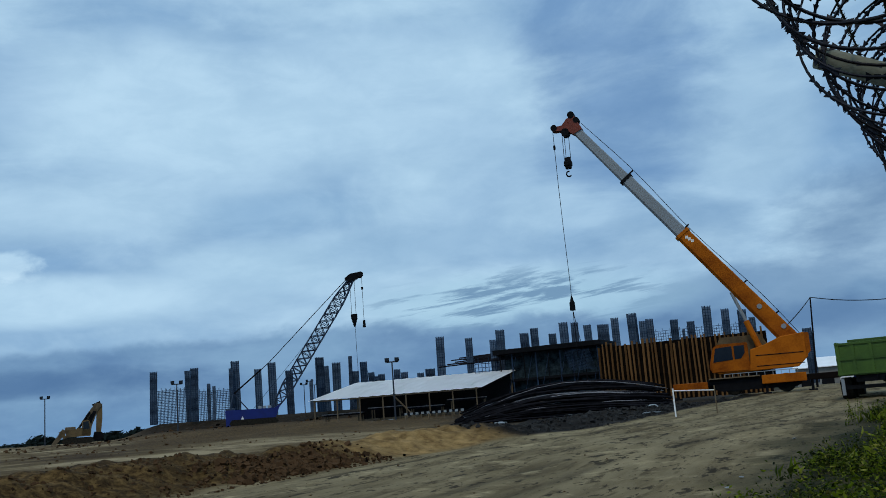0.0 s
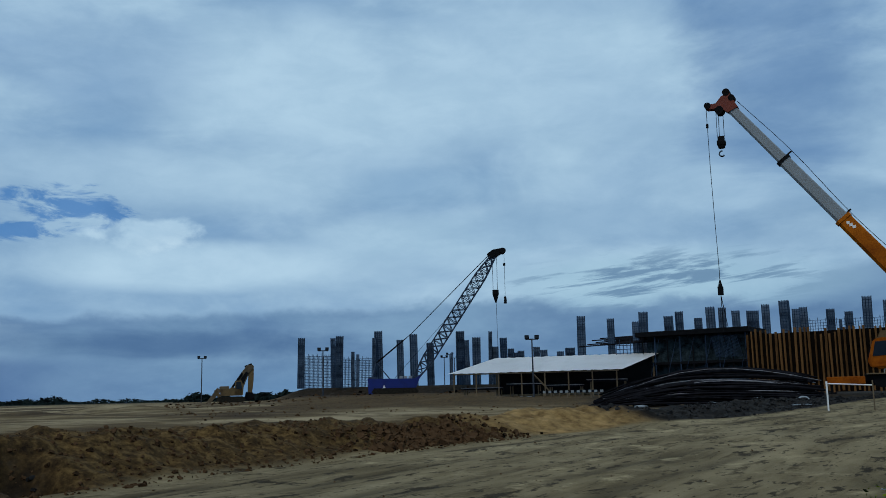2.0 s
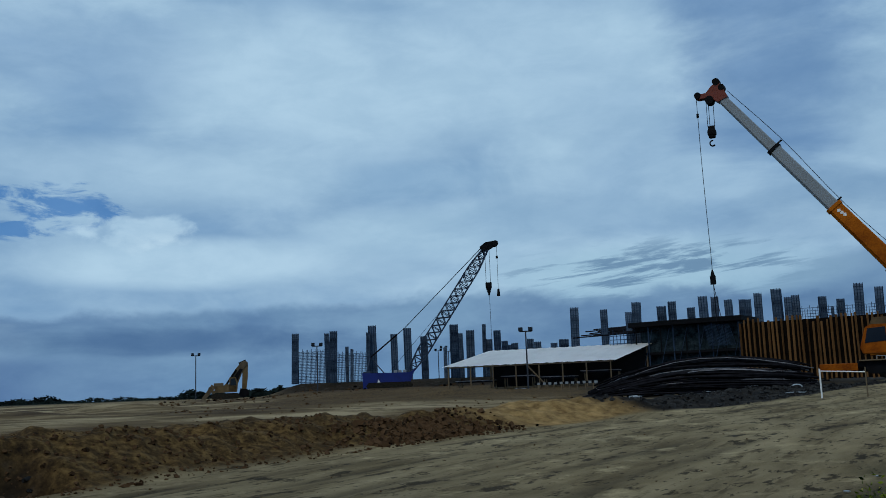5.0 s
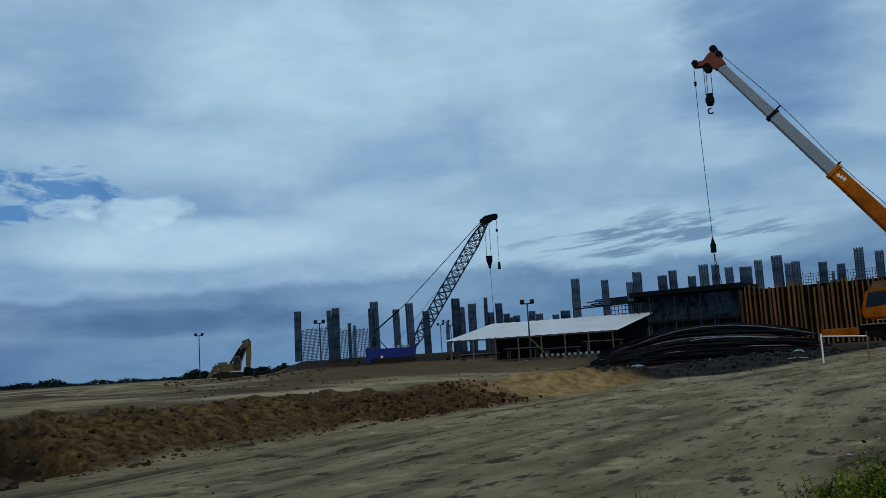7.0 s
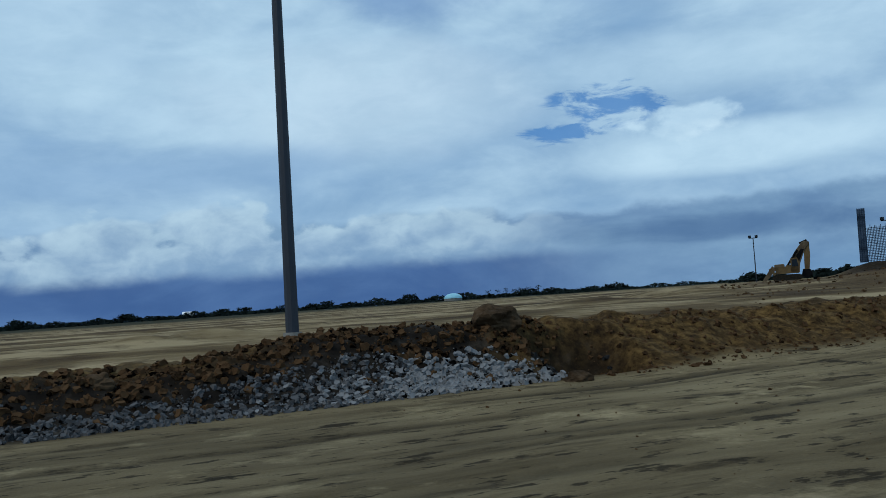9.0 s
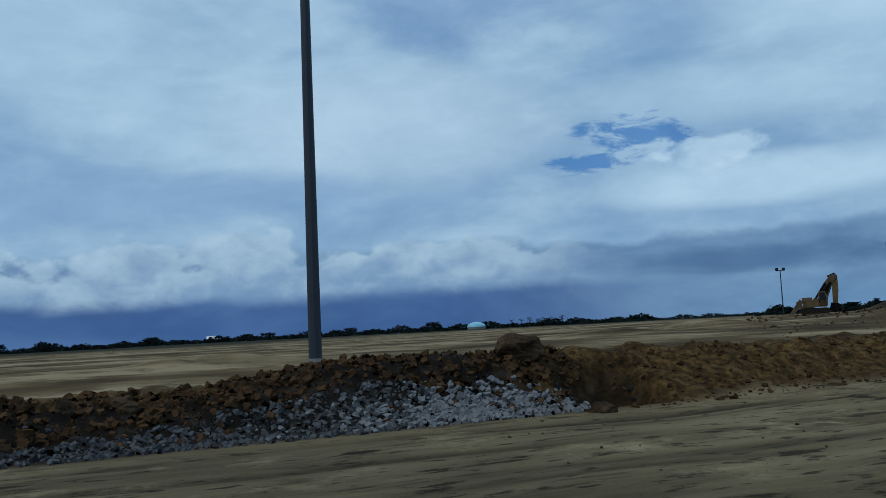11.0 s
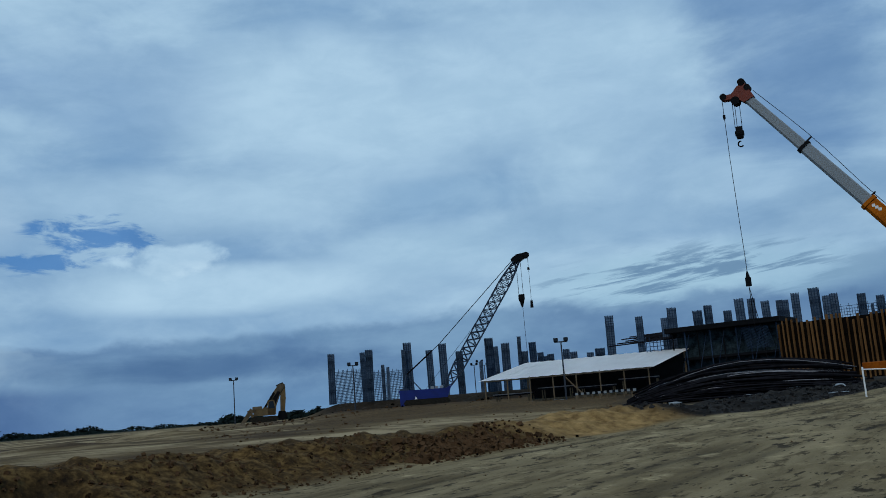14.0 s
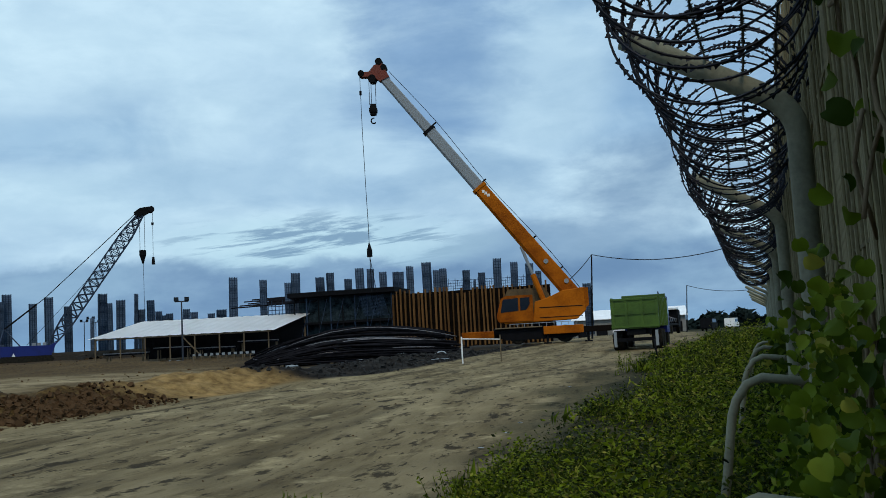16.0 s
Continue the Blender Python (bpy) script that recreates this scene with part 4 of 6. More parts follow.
# ---- tracked excavator far across the site ----
def build_excavator():
    t = thing("excavator", stand(21.25, 122.0), 201.2, "weathered yellow tracked excavator with folded arm", "excavator")
    for y in (-1.1, 1.1):
        part("track", prism(bmesh.new(), [(-1.8, 0.35), (-1.4, 0.0), (1.5, 0.0), (1.9, 0.35), (1.5, 0.75), (-1.4, 0.75)], y - 0.3, y + 0.3, "y"), M_RUBBER, t)
    b = prism(bmesh.new(), [(-1.3, 0.85), (1.4, 0.85), (1.4, 1.65), (0.2, 1.75), (0.1, 1.9), (-1.3, 1.8)], -1.2, 1.2, "y")
    part("body", b, M_YELLOW, t)
    c = part("cab", prism(bmesh.new(), [(-1.4, 0.9), (-0.4, 0.9), (-0.4, 2.7), (-1.2, 2.75), (-1.5, 2.0)], 0.25, 1.2, "y"), M_YELLOW, t)
    part("window", prism(bmesh.new(), [(-1.3, 1.7), (-0.55, 1.7), (-0.55, 2.55), (-1.15, 2.6)], 1.19, 1.22, "y"), M_GLASS, c)
    boom = prism(bmesh.new(), [(-0.35, 1.3), (-1.25, 1.2), (-1.75, 2.6), (-2.3, 3.9), (-2.75, 4.3), (-2.6, 4.75), (-1.9, 4.65), (-1.15, 3.7), (-0.7, 2.6)], -0.35, 0.3, "y")
    bmesh.ops.bevel(boom, geom=boom.edges[:], offset=0.05, segments=1, affect="EDGES")
    b = part("boom", boom, M_FADED, t, "pale faded boom")
    # Flat dark plate added to read as the boom's shaded inside.
    part("boom_plate", prism(bmesh.new(), [(-0.8, 1.9), (-1.25, 1.8), (-1.65, 2.8), (-2.1, 3.7), (-1.75, 3.85), (-1.2, 3.0)], 0.305, 0.33, "y"), M_DARK, b, "dark plate standing in for the boom's dim hollow")
    part("boom_cylinder", bar(bmesh.new(), (0.1, 0.45, 1.6), (-1.3, 0.45, 3.7), 0.13, 8), M_DARK, t)
    part("stick", prism(bmesh.new(), [(-2.2, 4.75), (-2.75, 4.6), (-2.75, 2.8), (-2.55, 1.0), (-2.0, 1.0), (-2.05, 3.0)], -0.25, 0.2, "y"), M_YELLOW, t)
    part("stick_cylinder", bar(bmesh.new(), (-1.6, -0.1, 4.5), (-2.5, -0.1, 4.85), 0.11, 8), M_DARK, t)
    part("engine_cover", boxed((0.3, -1.15, 1.6), (1.5, 1.15, 2.05), 0.1), M_FADED, t, "faded engine cover")
    part("bucket", prism(bmesh.new(), [(-1.8, 1.3), (-2.7, 1.2), (-2.9, 0.6), (-2.2, 0.05), (-1.6, 0.5)], -0.5, 0.4, "y"), M_DARK, t)
    part("blade", prism(bmesh.new(), [(1.5, 0.5), (2.2, 1.5), (1.9, 1.65), (1.3, 0.9)], -1.2, 1.2, "y"), M_YELLOW, t)
    part("blade_arm", prism(bmesh.new(), [(1.75, 1.9), (3.1, 0.0), (2.6, -0.05), (1.25, 1.5)], 0.4, 0.9, "y"), M_FADED, t)


build_excavator()


# ---- open workshop shed ----
def build_shed():
    at = stand(2.2, 86.0)
    t = thing("open_shed", at, 182.2 - 12, "open timber shed with pale sheet roof, stocked with bent steel", "shed")
    bm = bmesh.new()
    nx = 34
    rows = []
    for y, z, x0, x1 in ((2.6, 2.18, 8.6, -7.4), (-3.4, 3.72, 5.6, -10.2)):
        rows.append([bm.verts.new((x0 + (x1 - x0) * i / nx, y, z + (0.02 if i % 2 else -0.02))) for i in range(nx + 1)])
    for i in range(nx):
        bm.faces.new((rows[0][i], rows[0][i + 1], rows[1][i + 1], rows[1][i]))
    bmesh.ops.solidify(bm, geom=bm.faces[:], thickness=0.03)
    part("roof", bm, M_ROOF, t)
    for x in np.linspace(8.0, -6.9, 8):
        part("post", boxed((x - 0.05, 2.32, -0.1), (x + 0.05, 2.42, 2.24)), M_POST, t)
        part("post", boxed((x - 2.77, -2.8, -0.1), (x - 2.63, -2.66, 3.5)), M_POST, t)
        part("rafter", beam(bmesh.new(), (x, 2.5, 2.12), (x - 2.7, -2.9, 3.5), 0.08, 0.12), M_POST, t)
    for y, z, x0 in ((2.37, 2.1, -7.1), (-2.73, 3.40, -9.8)):
        part("purlin", boxed((x0, y - 0.05, z - 0.06), (x0 + 15.2, y + 0.05, z + 0.06)), M_POST, t)
    part("brace", beam(bmesh.new(), (0.6, 2.5, 2.1), (-1.4, 2.9, 0.0), 0.10, 0.10), M_POST, t)
    # Black sheet added to stand in for the shed's dark interior.
    part("back_sheet", boxed((-9.4, -2.62, 0.2), (5.0, -2.58, 3.1)), M_DARK, t, "dark sheet added along the back as the shed's shade")
    for x0, x1, h in ((-7.5, -4.2, 1.3), (-3.6, -0.5, 0.9), (0.3, 3.2, 1.1), (4.0, 7.6, 0.8)):
        b = thing("work_bench", t.matrix_world @ Vector((x0, 0.4, 0)), 170.2, "low steel bending bench under the shed roof", "bench", "benches in the shed")
        top = part("bench_top", boxed((0, -0.6, h - 0.12), (x1 - x0, 0.6, h)), M_REBAR, b)
        for x in (0.1, x1 - x0 - 0.2):
            for y in (-0.5, 0.4):
                part("leg", boxed((x, y, -0.1), (x + 0.1, y + 0.1, h - 0.12)), M_POST, b)
        for k in range(9):
            bm = bar(bmesh.new(), (0.0, -0.5 + k * 0.12, h + 0.04), (x1 - x0 + 0.3 * math.sin(k * 2.1), -0.5 + k * 0.12, h + 0.05), 0.04, 5)
            part("stacked_bar", bm, M_REBAR_PALE, b)


build_shed()


# ---- striped tape and scraps in front of the shed ----
def build_tape():
    a, b = stand(2.5, 73.0), stand(-1.3, 71.0)
    t = thing("striped_barrier", a, math.degrees(math.atan2(b.y - a.y, b.x - a.x)), "low striped warning barrier in front of the shed", "barrier")
    L = (b - a).length
    n = 22
    for k in range(n):
        part("stripe", boxed((L * k / n, -0.03, 0.32), (L * (k + 1) / n - 0.01, 0.03, 0.5)), M_CREAM if k % 2 else M_DARK, t)
    for k in range(8):
        x = L * (k + 0.5) / 8
        part("post", boxed((x - 0.04, -0.05, -0.2), (x + 0.04, 0.05, 0.34)), M_POST, t)
    rnd = random.Random(21)
    for k, (az, d) in enumerate(((6.5, 78), (5.4, 80), (3.4, 76), (-4.6, 47), (-10.2, 50), (-12.6, 47), (-8.0, 49))):
        p = stand(az, d)
        o = thing("scrap_sheet", p, rnd.uniform(0, 180), "pale scrap of sheeting lying on the earth", "scrap", "scraps on the site")
        w, l = rnd.uniform(0.25, 0.5), rnd.uniform(0.5, 1.1)
        bm = bmesh.new()
        g = [[bm.verts.new((l * (i - 2) / 4, w * (j - 1) / 2, 0.03 + 0.07 * rnd.random())) for j in range(3)] for i in range(5)]
        for i in range(4):
            for j in range(2):
                bm.faces.new((g[i][j], g[i + 1][j], g[i + 1][j + 1], g[i][j + 1]))
        bmesh.ops.solidify(bm, geom=bm.faces[:], thickness=0.02)
        part("sheet", bm, M_CREAM, o)


build_tape()


# ---- floodlight masts ----
def build_mast(az, d, h, label):
    t = thing("floodlight_mast", stand(az, d), 180 + az, label, "lamp", "floodlight masts")
    part("pole", bar(bmesh.new(), (0, 0, -0.2), (0, 0, h), 0.08, 10, 0.06), M_POLE, t)
    part("crossbar", boxed((-0.55, -0.05, h - 0.1), (0.55, 0.05, h)), M_POLE, t)
    for x in (-0.42, 0.42):
        lamp = part("floodlight", boxed((x - 0.19, -0.1, h - 0.03), (x + 0.19, 0.2, h + 0.30), 0.04), M_DARK, t)
        part("lens", boxed((x - 0.14, 0.195, h + 0.02), (x + 0.14, 0.212, h + 0.25)), M_GLASS, lamp)


build_mast(2.9, 79.0, 4.9, "slim steel floodlight mast with two lamps beside the shed")
build_mast(15.8, 100.0, 4.8, "slim steel floodlight mast beside the column cages")
build_mast(23.0, 128.0, 5.9, "lone floodlight mast on bare ground by the digger")
for az, d, h in ((8.35, 150, 4.9), (8.0, 152, 5.4), (7.72, 151, 4.8)):
    build_mast(az, d, h, "distant floodlight mast beyond the column cages")


# ---- tall lamp pole by the rubble heap ----
def build_pole():
    t = thing("lamp_pole", stand(51.2, 30.0), 0, "tall dark tapered steel pole standing in bare earth", "pole")
    p = t.location
    t.matrix_world = pose(p.x, p.y, p.z, 0, 0, 51.2) @ pose(0, 0, 0, 0, 0.55, 0)
    part("shaft", bar(bmesh.new(), (0, 0, -0.3), (0, 0, 15.0), 0.225, 10, 0.15), M_POLE, t)
    part("base_collar", bar(bmesh.new(), (0, 0, -0.2), (0, 0, 0.12), 0.30, 16), M_CONC, t)


build_pole()


# ---- unfinished building: column cages, netted block and timber forms ----
def column_template():
    t = thing("column", (0, 0, -200), 0, "rebar column cage rising from the unfinished building", "column", "column cages")
    # Solid mottled blue core added to fill the open cage.
    part("core", boxed((-0.375, -0.375, 0), (0.375, 0.375, 6.85), 0.02), M_CAGE_FILL, t)
    vb = mesh_of("upright_bar", beam(bmesh.new(), (0, 0, 0), (0, 0, 6.95), 0.06, 0.06), M_CAGE)
    for i in range(12):
        a = (-0.38 + 0.2533 * (i % 4), -0.38) if i < 4 else (0.38, -0.38 + 0.2533 * (i % 4)) if i < 8 else (-0.38 + 0.2533 * (i % 4), 0.38)
        o = new("upright_bar", vb)
        o.parent, o.location = t, (*a, 0)
    bm = bmesh.new()
    for a, b in (((-0.40, -0.40), (0.40, -0.40)), ((0.40, -0.40), (0.40, 0.40)), ((0.40, 0.40), (-0.40, 0.40)), ((-0.40, 0.40), (-0.40, -0.40))):
        beam(bm, (*a, 0), (*b, 0), 0.028, 0.028)
    hp = mesh_of("hoop", bm, M_CAGE)
    for z in np.linspace(0.15, 6.9, 28):
        o = new("hoop", hp)
        o.parent, o.location = t, (0, 0, z)
    return t


column = column_template()


def columns(rows, d, foot, seed):
    """Cages at (azimuth, top elevation, width): one group at a distance, standing at height foot."""
    rnd = random.Random(seed)
    for az, el, w in rows:
        dd = d + rnd.uniform(-4, 4)
        top = EYE + math.tan(radians(el)) * dd
        p = polar(az, dd, foot)
        lean = rnd.uniform(-1.2, 1.2)
        m = pose(p.x, p.y, p.z, 0, lean, 180 + az + rnd.uniform(-12, 12)) @ Matrix.Diagonal((w, w, (top - foot) / 7.0, 1))
        copy_thing(column, m)


# the eastern run on its earth pad
columns([(17.15, 3.66, 0.95), (14.83, 3.75, 1.05), (15.15, 3.62, 0.7), (13.97, 2.77, 0.45), (13.7, 2.6, 0.4), (12.36, 4.01, 1.1), (12.68, 3.6, 0.6), (11.04, 3.45, 0.9)], 112, 2.75, 4)
columns([(10.2, 3.79, 1.05), (9.18, 3.24, 0.95), (7.34, 3.9, 1.05), (6.95, 3.35, 0.85), (6.36, 3.51, 1.2), (5.52, 3.85, 0.5), (4.62, 3.43, 0.95), (4.19, 2.75, 0.8), (5.2, 2.9, 0.8), (7.9, 2.55, 0.4)], 112, 2.75, 5)
columns([(3.57, 2.6, 1.0), (2.68, 2.82, 0.9), (2.17, 2.62, 1.0), (0.61, 2.7, 1.3), (1.2, 2.5, 1.0), (3.9, 2.5, 0.7)], 112, 2.4, 6)
# the western block
columns([(-0.09, 4.62, 0.95), (-1.94, 4.41, 0.8), (-3.43, 4.17, 0.7), (-3.83, 4.74, 0.95), (-5.44, 4.42, 0.95), (-6.04, 4.67, 0.8), (-7.1, 4.24, 0.8), (-7.9, 4.87, 0.95), (-8.45, 4.8, 0.8)], 93, 2.0, 7)
columns([(-9.36, 4.58, 0.8), (-10.0, 4.54, 0.7), (-10.35, 4.52, 0.7), (-10.96, 4.85, 0.9), (-12.07, 5.03, 1.0), (-12.55, 4.51, 0.8), (-13.1, 4.59, 0.85), (-14.43, 4.41, 0.75)], 93, 2.0, 8)
columns([(-15.41, 4.21, 0.75), (-14.9, 3.8, 0.3), (-16.34, 5.03, 1.0), (-17.38, 4.75, 0.85), (-18.4, 4.6, 0.9), (-18.9, 4.1, 0.6), (-21.9, 3.15, 0.95)], 91, 1.6, 9)
for o in (*column.children_recursive, column):
    bpy.data.objects.remove(o)


def mesh_screen(az0, az1, d, z0, z1, cell, r, label):
    """Wall reinforcement: a tied mat of bars between the columns."""
    a, b = polar(az0, d), polar(az1, d)
    t = thing("rebar_mat", (a.x, a.y, z0), 0, label, "rebar mat", "wall reinforcement mats")
    w = (b - a)
    bm = bmesh.new()
    n = int(w.length / cell)
    for i in range(n + 1):
        p = w * (i / n)
        beam(bm, (p.x, p.y, 0), (p.x, p.y, z1 - z0 + 0.2 * math.sin(i * 1.9)), r, r)
    tagged(part("upright_steel", bm, M_CAGE, t), kind="stuff")
    bm = bmesh.new()
    for z in np.arange(0.2, z1 - z0, cell * 1.2):
        beam(bm, (0, 0, z), (w.x, w.y, z), r, r)
    tagged(part("cross_steel", bm, M_CAGE, t), kind="stuff")


mesh_screen(17.0, 14.9, 112.5, 2.75, 6.7, 0.15, 0.05, "tied steel wall mat between column cages")
mesh_screen(14.6, 12.6, 113.0, 2.75, 6.3, 0.17, 0.05, "open steel wall mat between column cages")
mesh_screen(-13.2, -19.0, 90.0, 5.0, 7.6, 0.22, 0.036, "thin steel wall mat above the timber forms")
mesh_screen(-2.2, -3.7, 88.0, 4.2, 6.2, 0.3, 0.06, "steel wall mat beside the netted scaffold")


def build_block():
    """Corner block wrapped in dark netting, with floor bars that stick out."""
    a, b = polar(-3.8, 87.5), polar(-9.75, 84.5)
    t = thing("netted_block", (a.x, a.y, 1.2), math.degrees(math.atan2(b.y - a.y, b.x - a.x)), "unfinished concrete corner block behind dark green netting and scaffold", "building")
    L = (b - a).length
    part("wall", boxed((0.2, 0.6, 0), (L, 5.0, 5.3)), M_MESH, t, "dark green netting over concrete")
    part("slab_edge", boxed((-0.6, -0.4, 5.3), (L + 0.4, 5.4, 5.75), 0.03), M_DARK, t)
    part("slab_edge", boxed((0.0, -0.1, 2.7), (L + 0.2, 0.7, 2.95), 0.03), M_DARK, t)
    for x in np.linspace(0.0, L, 9):
        part("scaffold_post", bar(bmesh.new(), (x, -0.05, 0), (x, -0.05, 5.6 + 0.4 * math.sin(x * 5)), 0.06, 6), M_CAGE if int(x) % 2 else M_DARK, t)
    for k, x in enumerate(np.linspace(0.3, L - 1, 6)):
        part("scaffold_brace", bar(bmesh.new(), (x, -0.12, 0.4), (x + 1.3, -0.12, 5.0), 0.03, 5), M_CAGE, t)
    for k in range(14):
        z = 4.75 + 0.07 * k
        bm = bar(bmesh.new(), (-6.6 + 0.48 * (k * 7 % 10), 0.3 + 0.3 * k, z), (2.0, 0.3 + 0.3 * k, z + 0.15), 0.065, 5)
        part("floor_bar", bm, M_REBAR, t)
    for k in range(24):
        x = L - 0.3 - k * 0.10
        part("starter_bar", bar(bmesh.new(), (x, -0.15, 3.2), (x - 0.5, -0.15, 5.1), 0.02, 4), M_CAGE, t)


build_block()


def build_forms():
    """Shuttering wall: ply sheets with upright timbers and walings."""
    a, b = polar(-9.75, 84.2), polar(-19.6, 81.0)
    L = (b - a).length
    t = thing("formwork_wall", (a.x, a.y, 1.2), math.degrees(math.atan2(b.y - a.y, b.x - a.x)), "wall shuttering of near-black ply with upright orange timbers", "formwork")
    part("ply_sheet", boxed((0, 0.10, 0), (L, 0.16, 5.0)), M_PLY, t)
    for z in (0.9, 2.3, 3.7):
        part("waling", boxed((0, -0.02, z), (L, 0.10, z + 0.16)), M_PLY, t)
    rnd = random.Random(3)
    tm = mesh_of("upright_timber", boxed((-0.075, -0.16, 0), (0.075, -0.02, 5.0)), M_TIMBER)
    x = 0.15
    while x < L:
        o = new("upright_timber", tm)
        o.parent, o.location, o.scale = t, (x, 0, rnd.uniform(-0.1, 0.1)), (rnd.uniform(0.7, 1.25), 1, rnd.uniform(0.96, 1.09))
        o.rotation_euler = (0, rnd.uniform(-0.012, 0.012), 0)
        x += rnd.uniform(0.30, 0.48)


build_forms()


# ---- stacked reinforcing steel ----
def build_pile():
    at = stand(-7.4, 59.0)
    t = thing("rebar_stack", at, 172.6, "long sagging stack of dark reinforcing bar bundles on bare earth", "rebar stack")
    rnd = random.Random(11)
    for k in range(150):
        y = rnd.uniform(-1.6, 1.9)
        lift = 2.15 * rnd.random() ** 0.8 * (1 - max(0, y) / 2.4)
        s, e = 6.6 + rnd.uniform(-0.8, 0.6), -6.3 + rnd.uniform(-0.3, 1.2)
        sag = rnd.uniform(0.6, 1.0)
        ph = rnd.uniform(0, 6)
        path = []
        for i in range(9):
            x = s + (e - s) * i / 8
            drop = 1 - sag * (abs(x + 0.6) / 6.9) ** 2.2 * (1.0 if x > 0 else 0.62)
            path.append((x, y + 0.12 * math.sin(ph + i * 0.6), max(0.05, lift * drop + 0.05 * math.sin(ph * 2 + i * 1.1))))
        # Every fourth bar is thin and pale against the dark ones.
        part("reinforcing_bar", tube(bmesh.new(), path, 0.026 if k % 4 == 0 else rnd.choice((0.05, 0.06, 0.08)), 5), M_REBAR_PALE if k % 4 == 0 else M_REBAR, t)
    for x in (4.5, 1.5, -1.5, -4.5):
        part("bearer", boxed((x - 0.1, -1.8, -0.15), (x + 0.1, 2.0, 0.06)), M_POST, t)
    rot = Matrix.Rotation(radians(172.6), 4, "Z")
    for x, y, w, h in ((-3.2, 2.3, 1.3, 0.13), (-5.2, 2.3, 0.9, 0.18), (-4.3, 2.4, 0.5, 0.1), (3.9, 2.3, 0.9, 0.12), (-2.0, 6.5, 1.3, 0.12)):
        p = at + rot @ Vector((x, y, 0))
        o = thing("cement_sack", (p.x, p.y, floor_at(p)), 172 + x * 9, "crumpled white plastic sack beside the rebar stack", "sack", "sacks by the rebar")
        bm = bmesh.new()
        bmesh.ops.create_icosphere(bm, subdivisions=2, radius=0.5)
        for v in bm.verts:
            n = noise.noise(v.co * 3.1 + Vector((x, y, 0)))
            v.co = Vector((v.co.x * w * (1 + 0.3 * n), v.co.y * 0.6, max(-0.02, v.co.z * h * 1.6 * (1 + 0.5 * n) + h * 0.4)))
        part("sack", bm, M_CREAM, o)


build_pile()


def build_barrier():
    t = thing("barrier", stand(-13.95, 42.0), 166.0, "white pipe barrier with one rail at the road edge", "barrier")
    for x in (0.0, -1.75):
        part("post", bar(bmesh.new(), (x, 0, -0.2), (x, 0, 1.22), 0.035 if x == 0 else 0.028, 8), M_WHITE if x == 0 else M_POST, t)
    part("rail", bar(bmesh.new(), (0, 0, 1.12), (-1.75, 0, 1.02), 0.025, 8), M_WHITE, t)


build_barrier()


# ---- vehicles ----
def build_truck():
    t = thing("dump_truck", stand(-24.6, 46.0), 90 - 31.0, "green tipper truck seen from behind on the dirt road", "truck")
    # local +x is the way it heads, y to its left
    bm = bmesh.new()
    box(bm, (0.0, -1.15, 1.05), (0.08, 1.15, 2.55), 0.02)
    tub = part("tipper_body", prism(bmesh.new(), [(-1.15, 1.15), (-1.15, 2.6), (-1.07, 2.6), (-1.07, 1.25), (1.07, 1.25), (1.07, 2.6), (1.15, 2.6), (1.15, 1.15)], 0.08, 4.6, "x"), M_GREEN, t)
    part("headboard", boxed((4.6, -1.15, 1.15), (4.7, 1.15, 2.85), 0.02), M_GREEN, tub)
    gate = part("tailgate", bm, M_GREEN, t)
    for y in (-1.1, -0.38, 0.38, 1.02):
        part("rib", boxed((-0.05, y - 0.04, 1.1), (0.0, y + 0.08, 2.5)), M_GREEN, gate)
    for z in (1.12, 1.75, 2.45):
        part("rail", boxed((-0.06, -1.15, z), (0.0, 1.15, z + 0.09)), M_GREEN, gate)
    for x in np.linspace(0.3, 4.4, 6):
        part("side_rib", boxed((x, -1.22, 1.15), (x + 0.1, -1.15, 2.6)), M_GREEN, tub)
    part("chassis", boxed((0.1, -0.45, 0.75), (6.3, 0.45, 1.05)), M_DARK, t)
    part("rear_bumper", boxed((0.0, -1.1, 0.45), (0.08, 1.1, 0.62)), M_DARK, t)
    for y in (-1.0, 1.0):
        part("mudflap", boxed((-0.04, y - 0.07, 0.2), (-0.01, y + 0.07, 0.95)), M_CREAM, t)
        part("tail_lamp", boxed((-0.02, y - 0.14, 0.68), (0.04, y + 0.14, 0.82)), M_PLY, t)
        for x in (1.0, 2.2, 5.6):
            wheel(t, x, y - 0.05 if y > 0 else y + 0.05, 0.5, 0.34 if x > 4 else 0.5)
    c = part("cab", prism(bmesh.new(), [(4.85, 0.8), (6.5, 0.8), (6.55, 1.6), (6.3, 2.7), (4.85, 2.75)], -1.12, 1.12, "y"), M_BLUE, t, "dark blue driver's cab")
    part("window", prism(bmesh.new(), [(5.2, 1.75), (6.3, 1.75), (6.15, 2.5), (5.2, 2.5)], -1.14, -1.12, "y"), M_GLASS, c)


build_truck()


